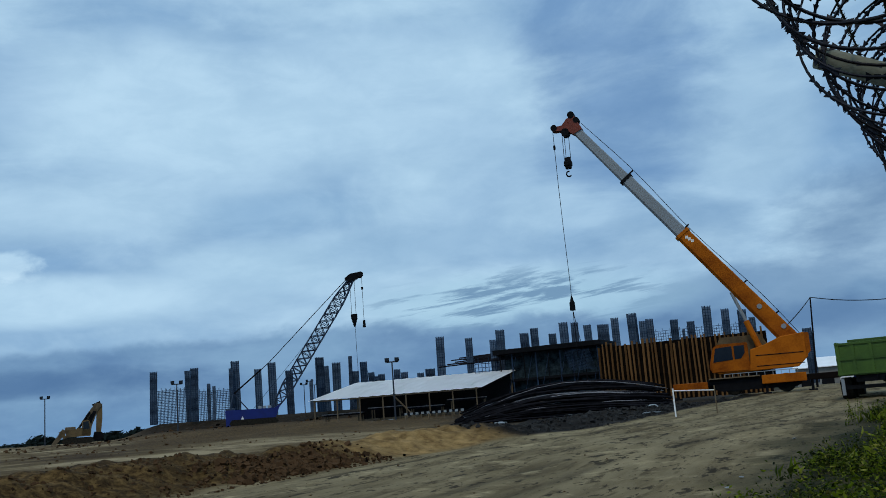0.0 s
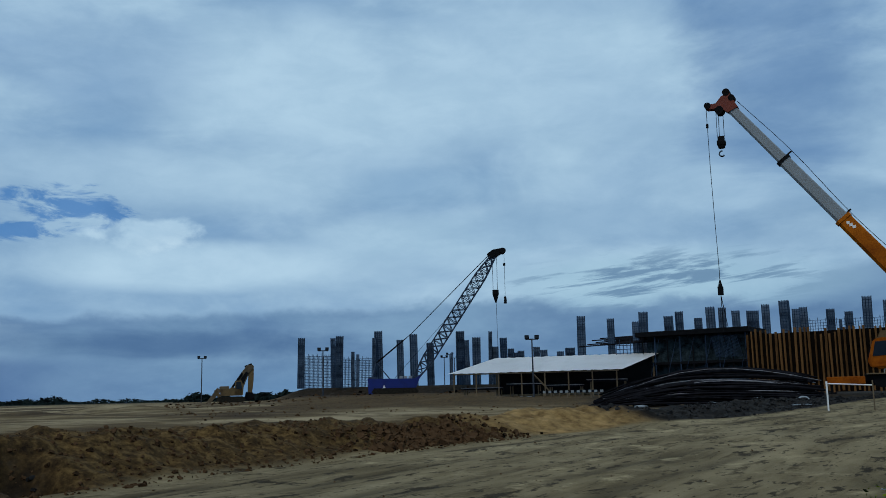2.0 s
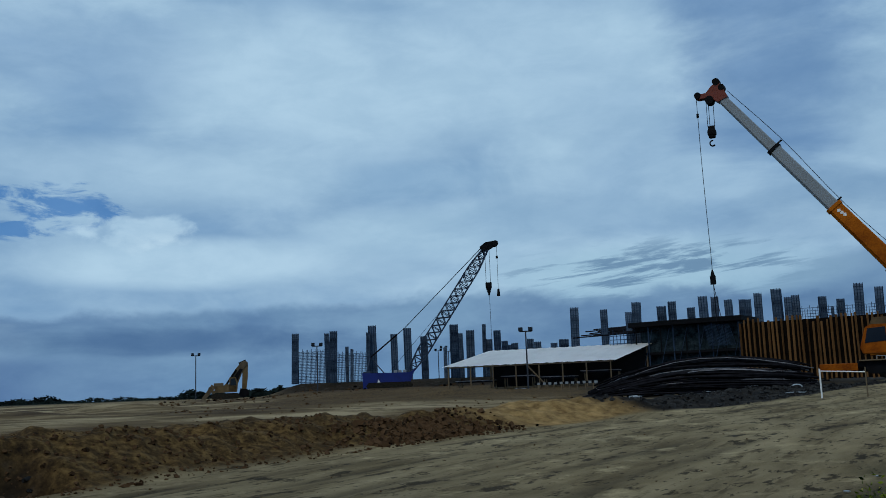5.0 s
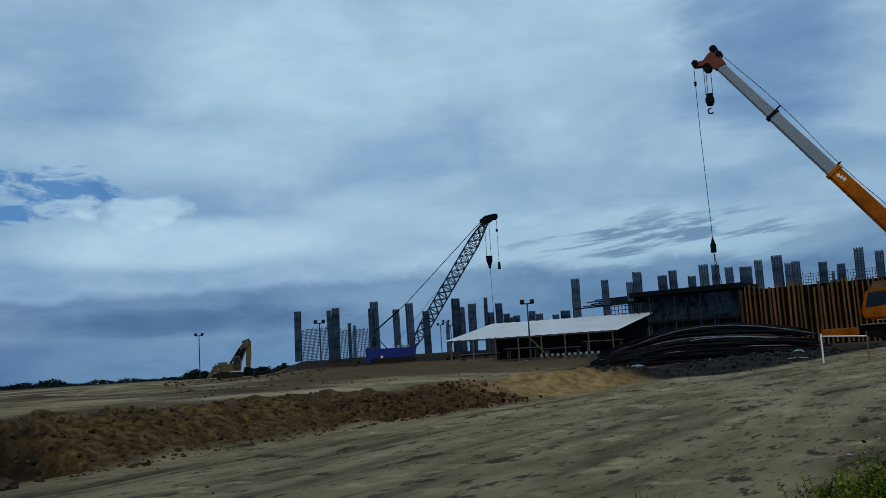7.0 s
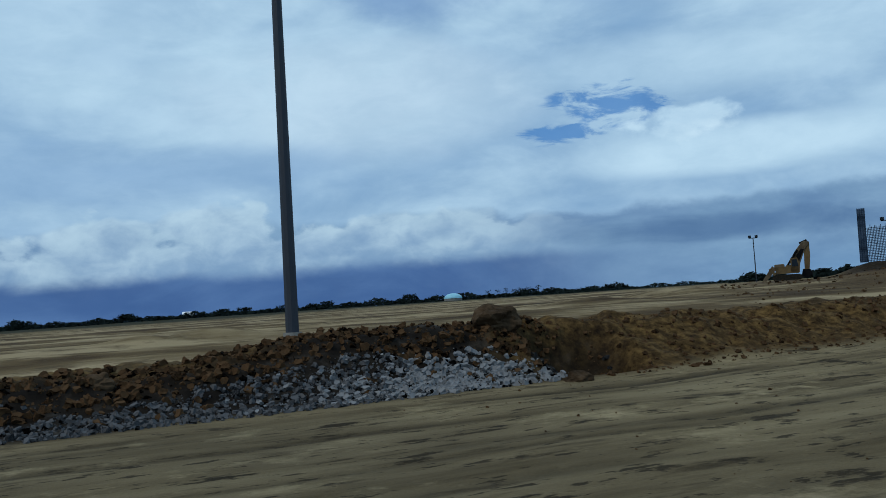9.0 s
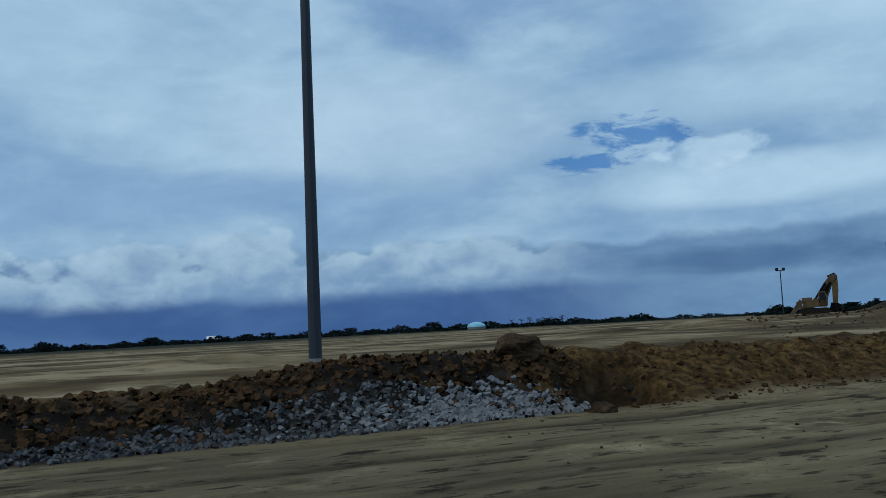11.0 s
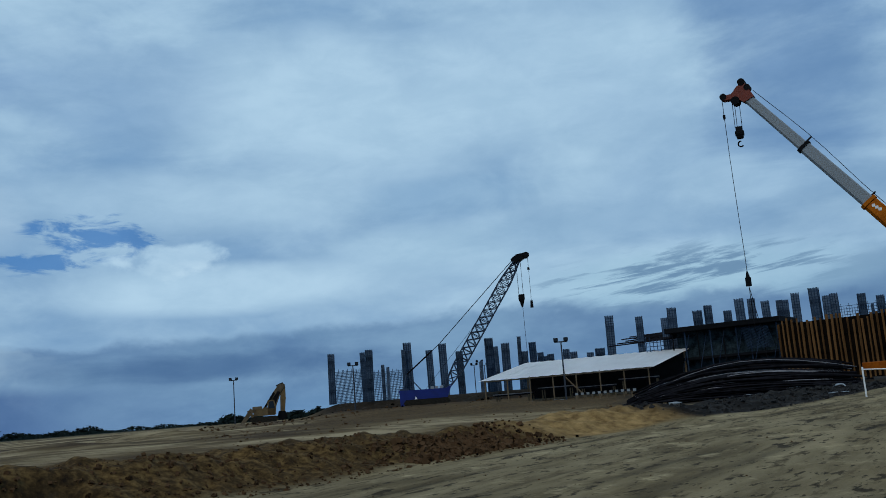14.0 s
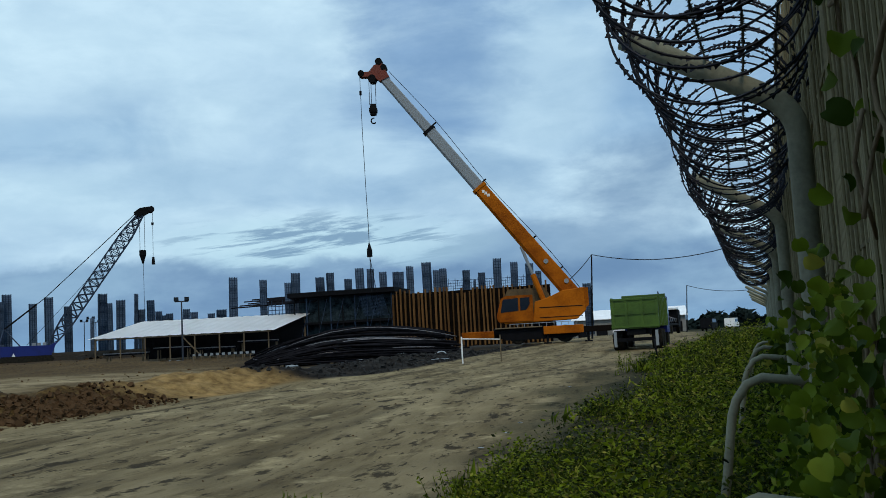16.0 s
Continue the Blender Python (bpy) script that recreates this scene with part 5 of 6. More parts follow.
def build_lorry():
    t = thing("lorry", stand(-26.3, 112.0), 90 - 36.0, "dark flatbed lorry loaded with steel parts", "truck")
    part("flatbed", boxed((-3.8, -1.2, 0.95), (3.0, 1.2, 1.2), 0.03), M_DARK, t)
    part("cab", prism(bmesh.new(), [(3.1, 0.7), (4.8, 0.7), (4.85, 1.7), (4.5, 2.8), (3.1, 2.85)], -1.2, 1.2, "y"), M_DARK, t)
    part("roof_box", boxed((2.7, -1.1, 2.85), (4.4, 1.1, 3.1), 0.05), M_WHITE, t)
    for x in (-2.9, -1.7, 3.9):
        for y in (-1.0, 1.0):
            wheel(t, x, y, 0.52, 0.4)
    rnd = random.Random(5)
    for k in range(14):
        x = -3.6 + k * 0.46
        part("load_roll", bar(bmesh.new(), (x, -1.1, 1.5 + 0.1 * rnd.random()), (x + 0.2, 1.1, 1.9 + 0.5 * rnd.random()), 0.26, 8), M_REBAR if k % 3 else M_REBAR_PALE, t)
    for x, h in ((-0.6, 5.0), (0.4, 4.4), (-1.4, 4.1)):
        part("stake", bar(bmesh.new(), (x, 0, 1.1), (x - 0.8, 0.2, h), 0.07, 6), M_DARK, t)


build_lorry()


def build_pickup(az, d, m, label):
    t = thing("van", stand(az, d), 90 - 40.0, label, "van", "vehicles far down the road")
    part("body", prism(bmesh.new(), [(-2.2, 0.4), (2.3, 0.4), (2.35, 1.1), (1.5, 1.2), (0.9, 1.95), (-2.1, 1.95)], -0.9, 0.9, "y"), m, t)
    part("window", prism(bmesh.new(), [(-1.9, 1.25), (1.2, 1.25), (0.85, 1.8), (-1.9, 1.8)], -0.92, -0.9, "y"), M_GLASS, t)
    for x in (-1.4, 1.5):
        for y in (-0.75, 0.75):
            wheel(t, x, y, 0.34, 0.24)


build_pickup(-28.9, 150.0, M_DARK, "dark van parked far down the road")
build_pickup(-23.9, 128.0, M_WHITE, "pale van parked beyond the crane")
build_pickup(-30.2, 175.0, M_WHITE, "pale van parked far down the road")


# ---- far halls, poles with slung cable, tree belts ----
def build_hall(az0, az1, d, h0, h1, label):
    a, b = polar(az0, d), polar(az1, d)
    L = (b - a).length
    t = thing("hall", (a.x, a.y, floor_at(a) - 0.3), math.degrees(math.atan2(b.y - a.y, b.x - a.x)), label, "building")
    part("wall", boxed((0, 0.6, 0), (L, 16, h0)), M_CONC, t)
    part("roof", prism(bmesh.new(), [(0.0, h0), (8, h1), (16.5, h0), (16.5, h0 + 0.15), (8, h1 + 0.15), (0.0, h0 + 0.15)], -0.5, L + 0.5, "x"), M_ROOF, t)
    for k in range(6):
        x = L * (k + 0.5) / 6
        part("door", boxed((x - 1.2, 0.55, 0), (x + 1.2, 0.6, h0 * 0.7)), M_DARK, t)


build_hall(-20.9, -27.6, 205.0, 4.0, 6.1, "long low hall with a white sheet roof, far off")
build_hall(57.6, 57.0, 900.0, 4, 6.5, "tiny white farm building on the far field")


def build_line_pole(az, d, h, label):
    t = thing("cable_pole", stand(az, d), 180 + az, label, "pole", "cable poles")
    part("pole", bar(bmesh.new(), (0.5, 0, -0.3), (0, 0, h), 0.10, 8, 0.06), M_DARK, t)
    return t.location + Vector((0, 0, h))


def cable(a, b, sag, label):
    a, b = Vector(a), Vector(b)
    pts = [a.lerp(b, s) - Vector((0, 0, sag * 4 * s * (1 - s))) for s in np.linspace(0, 1, 15)]
    return tagged(part("slung_cable", tube(bmesh.new(), pts, 0.04, 5), M_DARK), label, "cable", "slung cables")


pa = build_line_pole(-22.28, 90.0, 8.1, "thin leaning pole carrying a slung cable")
pb = build_line_pole(-27.8, 140.0, 6.8, "thin pole carrying a slung cable, far off")
cable(pa, polar(-31.6, 84.0, 9.0), 1.0, "black cable slung from a leaning pole")
cable(pb, polar(-32.4, 128.0, 6.6), 0.7, "black cable slung from a far pole")
cable(pa, polar(-20.4, 70.0, 5.4), 0.15, "black stay cable from a leaning pole")


def tree(name, az, d, h, w, seed, label, palm=False):
    t = thing(name, stand(az, d), seed * 40, label, "tree", "trees along the horizon")
    rnd = random.Random(seed)
    th = h * (0.75 if palm else 0.4)
    part("trunk", bar(bmesh.new(), (0, 0, -0.3), (0.1, 0, th), h * 0.035, 6, h * 0.02), M_FAR, t)
    vs, fs = [], []
    n = 40 if palm else 520
    for k in range(n):
        if palm:
            a, droop = rnd.uniform(0, 6.28), rnd.uniform(-0.9, 0.7)
            c = Vector((math.cos(a), math.sin(a), droop)) * rnd.uniform(0.3, 1.0) * w * 0.5 + Vector((0, 0, th))
        else:
            a, q = rnd.uniform(0, 6.28), rnd.random() ** 0.5
            zz = rnd.uniform(0.25, 1.0)
            c = Vector((math.cos(a) * q * w * 0.55 * (1.25 - zz) * 1.3, math.sin(a) * q * w * 0.55, h * zz))
        s = (0.05 if palm else 0.085) * h * rnd.uniform(0.6, 1.6)
        i = len(vs)
        for _ in range(3):
            vs.append(c + Vector((rnd.uniform(-1, 1), rnd.uniform(-1, 1), rnd.uniform(-1, 1))) * s * 1.6)
        fs.append((i, i + 1, i + 2))
    me = bpy.data.meshes.new("crown")
    me.from_pydata(vs, [], fs)
    me.materials.append(M_FAR)
    o = new("crown", me)
    o.parent = t


def hedge(az0, az1, d, h, n, seed, label):
    """A far wood or hedge: many small clumps along the horizon."""
    rnd = np.random.RandomState(seed)
    az = rnd.uniform(az0, az1, n)
    dd = d * rnd.uniform(0.94, 1.06, n)
    top = h * (0.35 + 0.65 * np.abs(np.sin(az * 1.7 + seed) * np.sin(az * 0.63 + 2 * seed))) * np.minimum(1, np.minimum(az - az0, az1 - az) * 0.8 + 0.25)
    x, y = -np.sin(np.radians(az)) * dd, np.cos(np.radians(az)) * dd
    z = ground_z(x, y) - 0.3 + top * rnd.uniform(0, 1, n) ** 1.3
    c = np.stack([x, y, z], -1)
    s = h * 0.21 * np.repeat(rnd.uniform(0.6, 1.5, n), 3)[:, None]
    v = np.repeat(c, 3, axis=0) + rnd.uniform(-1, 1, (3 * n, 3)) * s * np.array([1.5, 1.5, 1.0])
    me = bpy.data.meshes.new("far_wood")
    me.from_pydata(v.tolist(), [], np.arange(3 * n).reshape(-1, 3).tolist())
    me.materials.append(M_FAR)
    tagged(new("far_wood", me), label, "wood", kind="stuff")


hedge(30, 100, 900, 7.0, 26000, 2, "dark low wood along the far horizon")
hedge(17, 36, 420, 2.2, 8000, 3, "dark scrub on the far field")
hedge(17.5, 24.5, 190, 2.0, 3500, 6, "dark scrub behind the digger")
hedge(-36, -22, 420, 8.0, 8000, 4, "dark tree belt behind the far halls")
for k, (az, h) in enumerate(((35.9, 10), (36.5, 8.5), (37.0, 9), (37.4, 8), (37.9, 9.5), (38.4, 8), (39.0, 8.5))):
    tree("palm_tree", az, 880, h, 5.5, k + 1, "small palm tree on the far horizon", True)
for k, (az, h, w) in enumerate(((43.9, 10, 22), (49.0, 8.5, 14), (54.0, 8, 16), (60.8, 9, 18), (66.7, 10, 22), (69.0, 9.5, 18), (76.5, 9, 24))):
    tree("broadleaf_tree", az, 870, h * 0.8, w * 0.8, k + 20, "dark rounded tree on the far horizon")


def build_dome():
    t = thing("storage_dome", stand(41.2, 800.0), 0, "pale blue dome roof on the far horizon", "dome")
    bm = bmesh.new()
    bmesh.ops.create_uvsphere(bm, u_segments=20, v_segments=10, radius=8.0)
    for v in bm.verts:
        v.co.z = max(0, v.co.z) * 0.55 + 2
    part("roof", bm, material("dome_paint", (0.25, 0.55, 0.68), 0.5, 0, 0.1, 0.3, 3, 0.05), t)
    part("wall", bar(bmesh.new(), (0, 0, -1), (0, 0, 2), 7.8, 20), M_CONC, t)


build_dome()


# ---- perimeter fence with razor coil ----
FENCE = radians(32.0)                     # runs this far to the right of straight ahead
FX, FY = math.sin(FENCE), math.cos(FENCE)


def beside(s, lat, z):
    """s metres along the fence from the eye, lat metres to its left, z above the world's floor."""
    return Vector((FX * s - FY * lat, FY * s + FX * lat, z))


def build_fence():
    base = beside(3.0, -0.16, 0.0)
    t = thing("perimeter_fence", (0, 0, 0), 0, "wire mesh security fence on galvanised posts, overgrown with vines", "fence")
    for k in range(12):
        s = 3.0 + 3.0 * k
        g = floor_at(beside(s, -0.15, 0))
        bend = [beside(s, -0.15 + 0.16 * (1 - math.cos(a)), 2.22 + 0.16 * math.sin(a)) for a in np.linspace(0, radians(56), 7)]
        part("post", tube(bmesh.new(), [beside(s, -0.15, g - 0.3), beside(s, -0.15, 1.5), *bend, beside(s, 0.36, 2.61)], 0.036, 14), M_GALV, t, "galvanised post with outward bent arm")
        if k < 5:
            h = 1.40 if k else 1.37
            s2 = 1.5 + 3.0 * k
            pts = [beside(s2, -0.20, h - 0.02), beside(s2, 0.03, h + 0.01), beside(s2, 0.10, h - 0.02), beside(s2, 0.15, h - 0.09), beside(s2, 0.175, h - 0.16), beside(s2, 0.22, h - 0.45), beside(s2, 0.38, 0.15)]
            part("stay_pipe", tube(bmesh.new(), pts, 0.022 if k else 0.018, 12), M_GALV, t)
    wm = mesh_of("mesh_wire", bar(bmesh.new(), (0, 0, 0), (0, 0, 3.05), 0.0042, 5), M_MESHWIRE)
    s, k = 0.55, 0
    while s < 14.0:
        o = new("mesh_wire", wm)
        o.parent, o.location = t, beside(s, -0.20, 0.05)
        o.rotation_euler = (0.006 * math.sin(k * 2.3), 0.006 * math.sin(k * 1.7), 0)
        s, k = s + 0.05, k + 1
    for z in (0.3, 0.8, 1.3, 1.8, 2.3, 2.8):
        part("mesh_rail", bar(bmesh.new(), beside(0.5, -0.205, z), beside(38, -0.205, z), 0.006, 5), M_MESHWIRE, t)
    # the far stretch, closed by grazing view
    bm = bmesh.new()
    for s in np.arange(14.0, 38.0, 0.05):
        beam(bm, beside(s, -0.20, 0.1), beside(s, -0.20, 3.1), 0.006, 0.006)
    tagged(part("mesh_panel", bm, M_MESHWIRE, t), kind="stuff")
    # privacy sheet tied behind the mesh past the first post
    bm = bmesh.new()
    g = [[bm.verts.new(beside(s, -0.27 + 0.015 * math.sin(s * 4 + z), z)) for z in np.linspace(0.2, 3.02, 8)] for s in np.linspace(0.62, 38, 64)]
    for a, b in zip(g, g[1:]):
        for i in range(7):
            bm.faces.new((a[i], a[i + 1], b[i + 1], b[i]))
    bmesh.ops.solidify(bm, geom=bm.faces[:], thickness=0.006)
    part("screen_sheet", bm, material("dusty_sheet", (0.26, 0.24, 0.155), 0.9, 0, 0.3, 1.5, 20, 0.2), t, "dusty beige screening sheet")


build_fence()


def build_coil():
    t = thing("razor_coil", (0, 0, 0), 0, "dark razor wire coil slung along the fence arms", "razor wire")
    barb = bmesh.new()

    def strand(name, pts, r=0.0040):
        part(name, tube(bmesh.new(), pts, r, 4), M_WIRE, t)
        # little double-pointed blades
        acc = 0.0
        for a, b in zip(pts, pts[1:]):
            seg = (b - a).length
            acc += seg
            if acc > 0.045:
                acc = 0.0
                d = (b - a).normalized()
                n = d.cross(Vector((random.uniform(-1, 1), random.uniform(-1, 1), random.uniform(-1, 1)))).normalized()
                c = (a + b) / 2
                L, w = 0.026, 0.008
                q = [barb.verts.new(c + d * i + n * j) for i, j in ((-L, 0.012), (-0.003, 0.0), (-L, -0.012), (L, -0.012), (0.003, 0.0), (L, 0.012))]
                barb.faces.new((q[0], q[1], q[2]))
                barb.faces.new((q[3], q[4], q[5]))
                k = [barb.verts.new(c + d * i + n * j) for i, j in ((-w, -0.006), (w, -0.006), (w, 0.006), (-w, 0.006))]
                barb.faces.new(k)

    def centre(s):
        return 0.068 + 0.015 * math.sin(s * 1.3), 2.56 + 0.02 * math.sin(s * 2.1) - 0.03 * ease(s, 6, 14)

    for turn, ph, r0 in ((1, 0.0, 0.278), (-1, 0.9, 0.262)):
        pts = []
        s, a = 0.5, ph
        while s < 15.0:
            pitch = 0.24 + 0.04 * math.sin(s * 3.0)
            da = 0.11 if s < 5 else 0.22
            lat, z = centre(s)
            r = r0 * (1 + 0.05 * math.sin(a * 0.37) + 0.03 * math.sin(s * 5))
            pts.append(beside(s, lat + r * math.cos(a), z + r * math.sin(a) * 0.98))
            a += da * turn
            s += pitch * da / (2 * math.pi)
        strand("coil", pts)
    # straight strands tied through the arms
    for lat, z in ((0.00, 2.44), (0.10, 2.50), (0.24, 2.62), (-0.10, 2.38)):
        strand("barbed_strand", [beside(s, lat + 0.012 * math.sin(s * 2 + lat * 30), z - 0.03 * math.sin((s % 3) / 3 * math.pi)) for s in np.arange(0.4, 16, 0.03)], 0.003)
    tagged(part("barb_steel", barb, M_WIRE, t), kind="stuff")


build_coil()


# ---- weeds on the verge and vines on the fence ----
def leaf_mesh(name, c, d, n, size, wide, mat, curl=0.25):
    """Bent leaves: middle c, direction d, normal n, each 4 triangles."""
    s = np.cross(n, d)
    L, W = size[:, None], (size * wide)[:, None]
    pts = np.stack([c - d * L * 0.5, c - s * W * 0.5 - n * L * curl * 0.1, c + n * L * curl * 0.35, c + s * W * 0.5 - n * L * curl * 0.1, c + d * L * 0.5 - n * L * curl * 0.5], 1)
    k = len(c)
    f = np.array([[0, 1, 2], [0, 2, 3], [1, 4, 2], [2, 4, 3]])
    faces = (np.arange(k)[:, None, None] * 5 + f[None]).reshape(-1, 3)
    me = bpy.data.meshes.new(name)
    v = pts.reshape(-1, 3)
    me.vertices.add(len(v))
    me.vertices.foreach_set("co", v.ravel())
    me.loops.add(faces.size)
    me.loops.foreach_set("vertex_index", faces.ravel())
    me.polygons.add(len(faces))
    me.polygons.foreach_set("loop_start", np.arange(len(faces)) * 3)
    me.update(calc_edges=True)
    me.materials.append(mat)
    return me


def unit(v):
    return v / np.maximum(np.linalg.norm(v, axis=1, keepdims=True), 1e-6)


def scatter_weeds():
    R = np.random.RandomState(17)
    # clump middles between the road edge and the fence
    n = 2300
    s = 2.6 + 50 * R.uniform(0, 1, n) ** 1.9
    u = s
    v0, v1 = -np.tan(FENCE - ROAD) * s - 0.1, near_edge(u) - 0.3
    q = R.uniform(0, 1, n)
    v = v0 + (v1 - v0) * q ** 0.9
    x, y = RX * u - RY * v, RY * u + RX * v
    keep = (wave(x, y, 1.1, 31) + 1.0 - 1.3 * q ** 3 > 0.58)
    x, y, q, s = x[keep], y[keep], q[keep], s[keep]
    h = (0.24 + 0.66 * (1 - q) ** 1.2 + 0.52 * wave(x, y, 1.9, 32)) * R.uniform(0.45, 1.25, len(x))
    h = np.clip(h, 0.06, 1.05)
    # a taller band that hides the foot of the fence
    nb = 420
    sb = 3.6 + 34 * R.uniform(0, 1, nb) ** 1.6
    lb = R.uniform(-0.05, 0.75, nb)
    x, y = np.append(x, FX * sb - FY * lb), np.append(y, FY * sb + FX * lb)
    h, s = np.append(h, R.uniform(0.6, 1.1, nb) * np.where(sb > 6, 1.15, 0.95)), np.append(s, sb)
    per = np.where(s < 12, 170, np.where(s < 25, 80, 34))
    X, Y, H, S = (np.repeat(a, per) for a in (x, y, h, s))
    m = len(X)
    r = 0.26 * R.uniform(0, 1, m) ** 0.6
    a = R.uniform(0, 6.283, m)
    X, Y = X + r * np.cos(a), Y + r * np.sin(a)
    Z = ground_z(X, Y) + H * R.uniform(0.05, 1.0, m) ** 0.7 * (1 - (r / 0.30) ** 2 * 0.7)
    c = np.stack([X, Y, Z], -1)
    d = unit(np.stack([np.cos(a), np.sin(a), R.uniform(-0.3, 0.9, m)], -1) + R.normal(0, 0.3, (m, 3)))
    nn = unit(np.cross(d, R.normal(0, 1, (m, 3))) + np.array([0, 0, 0.3]))
    nn = unit(nn - d * np.sum(nn * d, 1, keepdims=True))
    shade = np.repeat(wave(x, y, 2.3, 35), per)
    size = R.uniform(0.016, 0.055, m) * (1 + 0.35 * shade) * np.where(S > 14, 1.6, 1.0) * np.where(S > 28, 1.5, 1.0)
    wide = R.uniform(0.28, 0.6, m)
    # Light and shade between clumps put into two leaf colours.
    lit_clump = shade + R.normal(0, 0.35, m) > -0.05
    for pick, mat, label in ((lit_clump, M_WEED, "bright green broadleaf weeds on the road verge"), (~lit_clump, M_WEED_DARK, "low verge weeds with shade put into a darker leaf green")):
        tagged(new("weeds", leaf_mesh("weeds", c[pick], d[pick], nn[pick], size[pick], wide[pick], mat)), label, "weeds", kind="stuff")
    # grass blades and seed stalks among them
    m = 5200
    k = R.randint(0, len(x), m)
    X, Y = x[k] + R.normal(0, 0.25, m), y[k] + R.normal(0, 0.25, m)
    L = R.uniform(0.10, 0.38, m)
    d = unit(np.stack([R.normal(0, 0.35, m), R.normal(0, 0.35, m), np.ones(m)], -1))
    c = np.stack([X, Y, ground_z(X, Y)], -1) + d * (L * 0.5)[:, None]
    nn = unit(np.cross(d, R.normal(0, 1, (m, 3))))
    tagged(new("grass", leaf_mesh("grass", c, d, nn, L, np.full(m, 0.045), M_WEED, 0.6)), "thin green grass blades on the verge", "grass", kind="stuff")


scatter_weeds()


def weed_tuft(az, d, h, n, seed, label):
    """A single tall weed clump at the road's near edge."""
    R = np.random.RandomState(seed)
    p = stand(az, d)
    t = thing("weed_clump", p, 0, label, "weed", "weed clumps at the road edge")
    C, Dv = [], []
    for k in range(n):
        b = Vector((R.normal(0, 0.16), R.normal(0, 0.16), -0.03))
        tip = b + Vector((R.normal(0, 0.10), R.normal(0, 0.10), h * R.uniform(0.55, 1.0)))
        part("stem", tube(bmesh.new(), [b, b.lerp(tip, 0.5) + Vector((0.01, 0.01, 0)), tip], 0.004, 4), M_WEED, t)
        for _ in range(14):
            f = R.uniform(0.2, 1.0)
            C.append(b.lerp(tip, f) + Vector((R.normal(0, 0.025), R.normal(0, 0.025), 0)))
            Dv.append((R.normal(0, 1), R.normal(0, 1), R.uniform(0.1, 0.9)))
    C, Dv = np.array(C), unit(np.array(Dv))
    nn = unit(np.cross(Dv, R.normal(0, 1, Dv.shape)))
    me = leaf_mesh("foliage", C, Dv, nn, R.uniform(0.03, 0.075, len(C)), np.full(len(C), 0.45), M_WEED)
    o = new("foliage", me)
    o.parent = t


weed_tuft(-2.9, 8.6, 0.42, 16, 1, "tall leafy weed clump at the road edge")
weed_tuft(-4.4, 8.4, 0.36, 14, 2, "leafy weed clump at the road edge")
weed_tuft(-14.6, 8.3, 0.55, 26, 3, "tall bushy weed clump at the road edge")
weed_tuft(-13.2, 9.2, 0.42, 16, 4, "leafy weed clump at the road edge")
def verge_bits():
    x, y = RX * 33.0 + RY * 1.0, RY * 33.0 - RX * 1.0
    o = part("stick", tube(bmesh.new(), [(0, 0, -0.2), (0.0, 0.01, 0.3), (-0.04, 0.02, 0.75)], 0.035, 6), M_DARK)
    o.matrix_world = pose(x, y, float(ground_z(x, y)))
    tagged(o, "thin dark stick standing in the verge weeds", "stick")
    rnd = random.Random(77)
    for u, v in ((15.5, 2.05), (13.8, 2.25), (16.9, 2.0), (24.6, 1.55)):
        x, y = RX * u - RY * v, RY * u + RX * v
        bm = bmesh.new()
        bmesh.ops.create_icosphere(bm, subdivisions=2, radius=0.035)
        for w in bm.verts:
            w.co = Vector((w.co.x * rnd.uniform(0.9, 1.9), w.co.y * rnd.uniform(0.7, 1.2), w.co.z * 0.4))
        o = part("litter_scrap", bm, M_CREAM)
        o.matrix_world = pose(x, y, float(ground_z(x, y)) + 0.03, 0, 0, rnd.uniform(0, 180))
        tagged(o, "crumpled white plastic scrap on the road verge", "litter", "litter on the verge")


verge_bits()
weed_tuft(-23.6, 29.5, 0.75, 14, 5, "thin tall weed beside the dirt road")
weed_tuft(-24.6, 28.5, 0.6, 12, 6, "thin tall weed beside the dirt road")


def round_leaves(name, c, d, n, size, mat):
    """Heart-shaped leaves with a folded middle rib, 12 triangles each."""
    s = np.cross(n, d)
    ang = np.linspace(0, 2 * np.pi, 12, endpoint=False)
    rad = 0.5 + 0.09 * np.cos(ang) - 0.16 * np.exp(-((ang - np.pi) / 0.35) ** 2)
    px, py = rad * np.cos(ang), rad * np.sin(ang) * 0.92
    L = size[:, None, None]
    ring = c[:, None] + d[:, None] * px[None, :, None] * L + s[:, None] * py[None, :, None] * L + n[:, None] * (np.abs(py) * 0.45 - px ** 2 * 0.7 + 0.05 * np.sin(ang * 3))[None, :, None] * L
    v = np.concatenate([c[:, None], ring], 1).reshape(-1, 3)
    f = np.array([[0, 1 + i, 1 + (i + 1) % 12] for i in range(12)])
    faces = (np.arange(len(c))[:, None, None] * 13 + f[None]).reshape(-1, 3)
    me = bpy.data.meshes.new(name)
    me.from_pydata(v.tolist(), [], faces.tolist())
    me.polygons.foreach_set("use_smooth", np.ones(len(faces), bool))
    me.materials.append(mat)
    return me


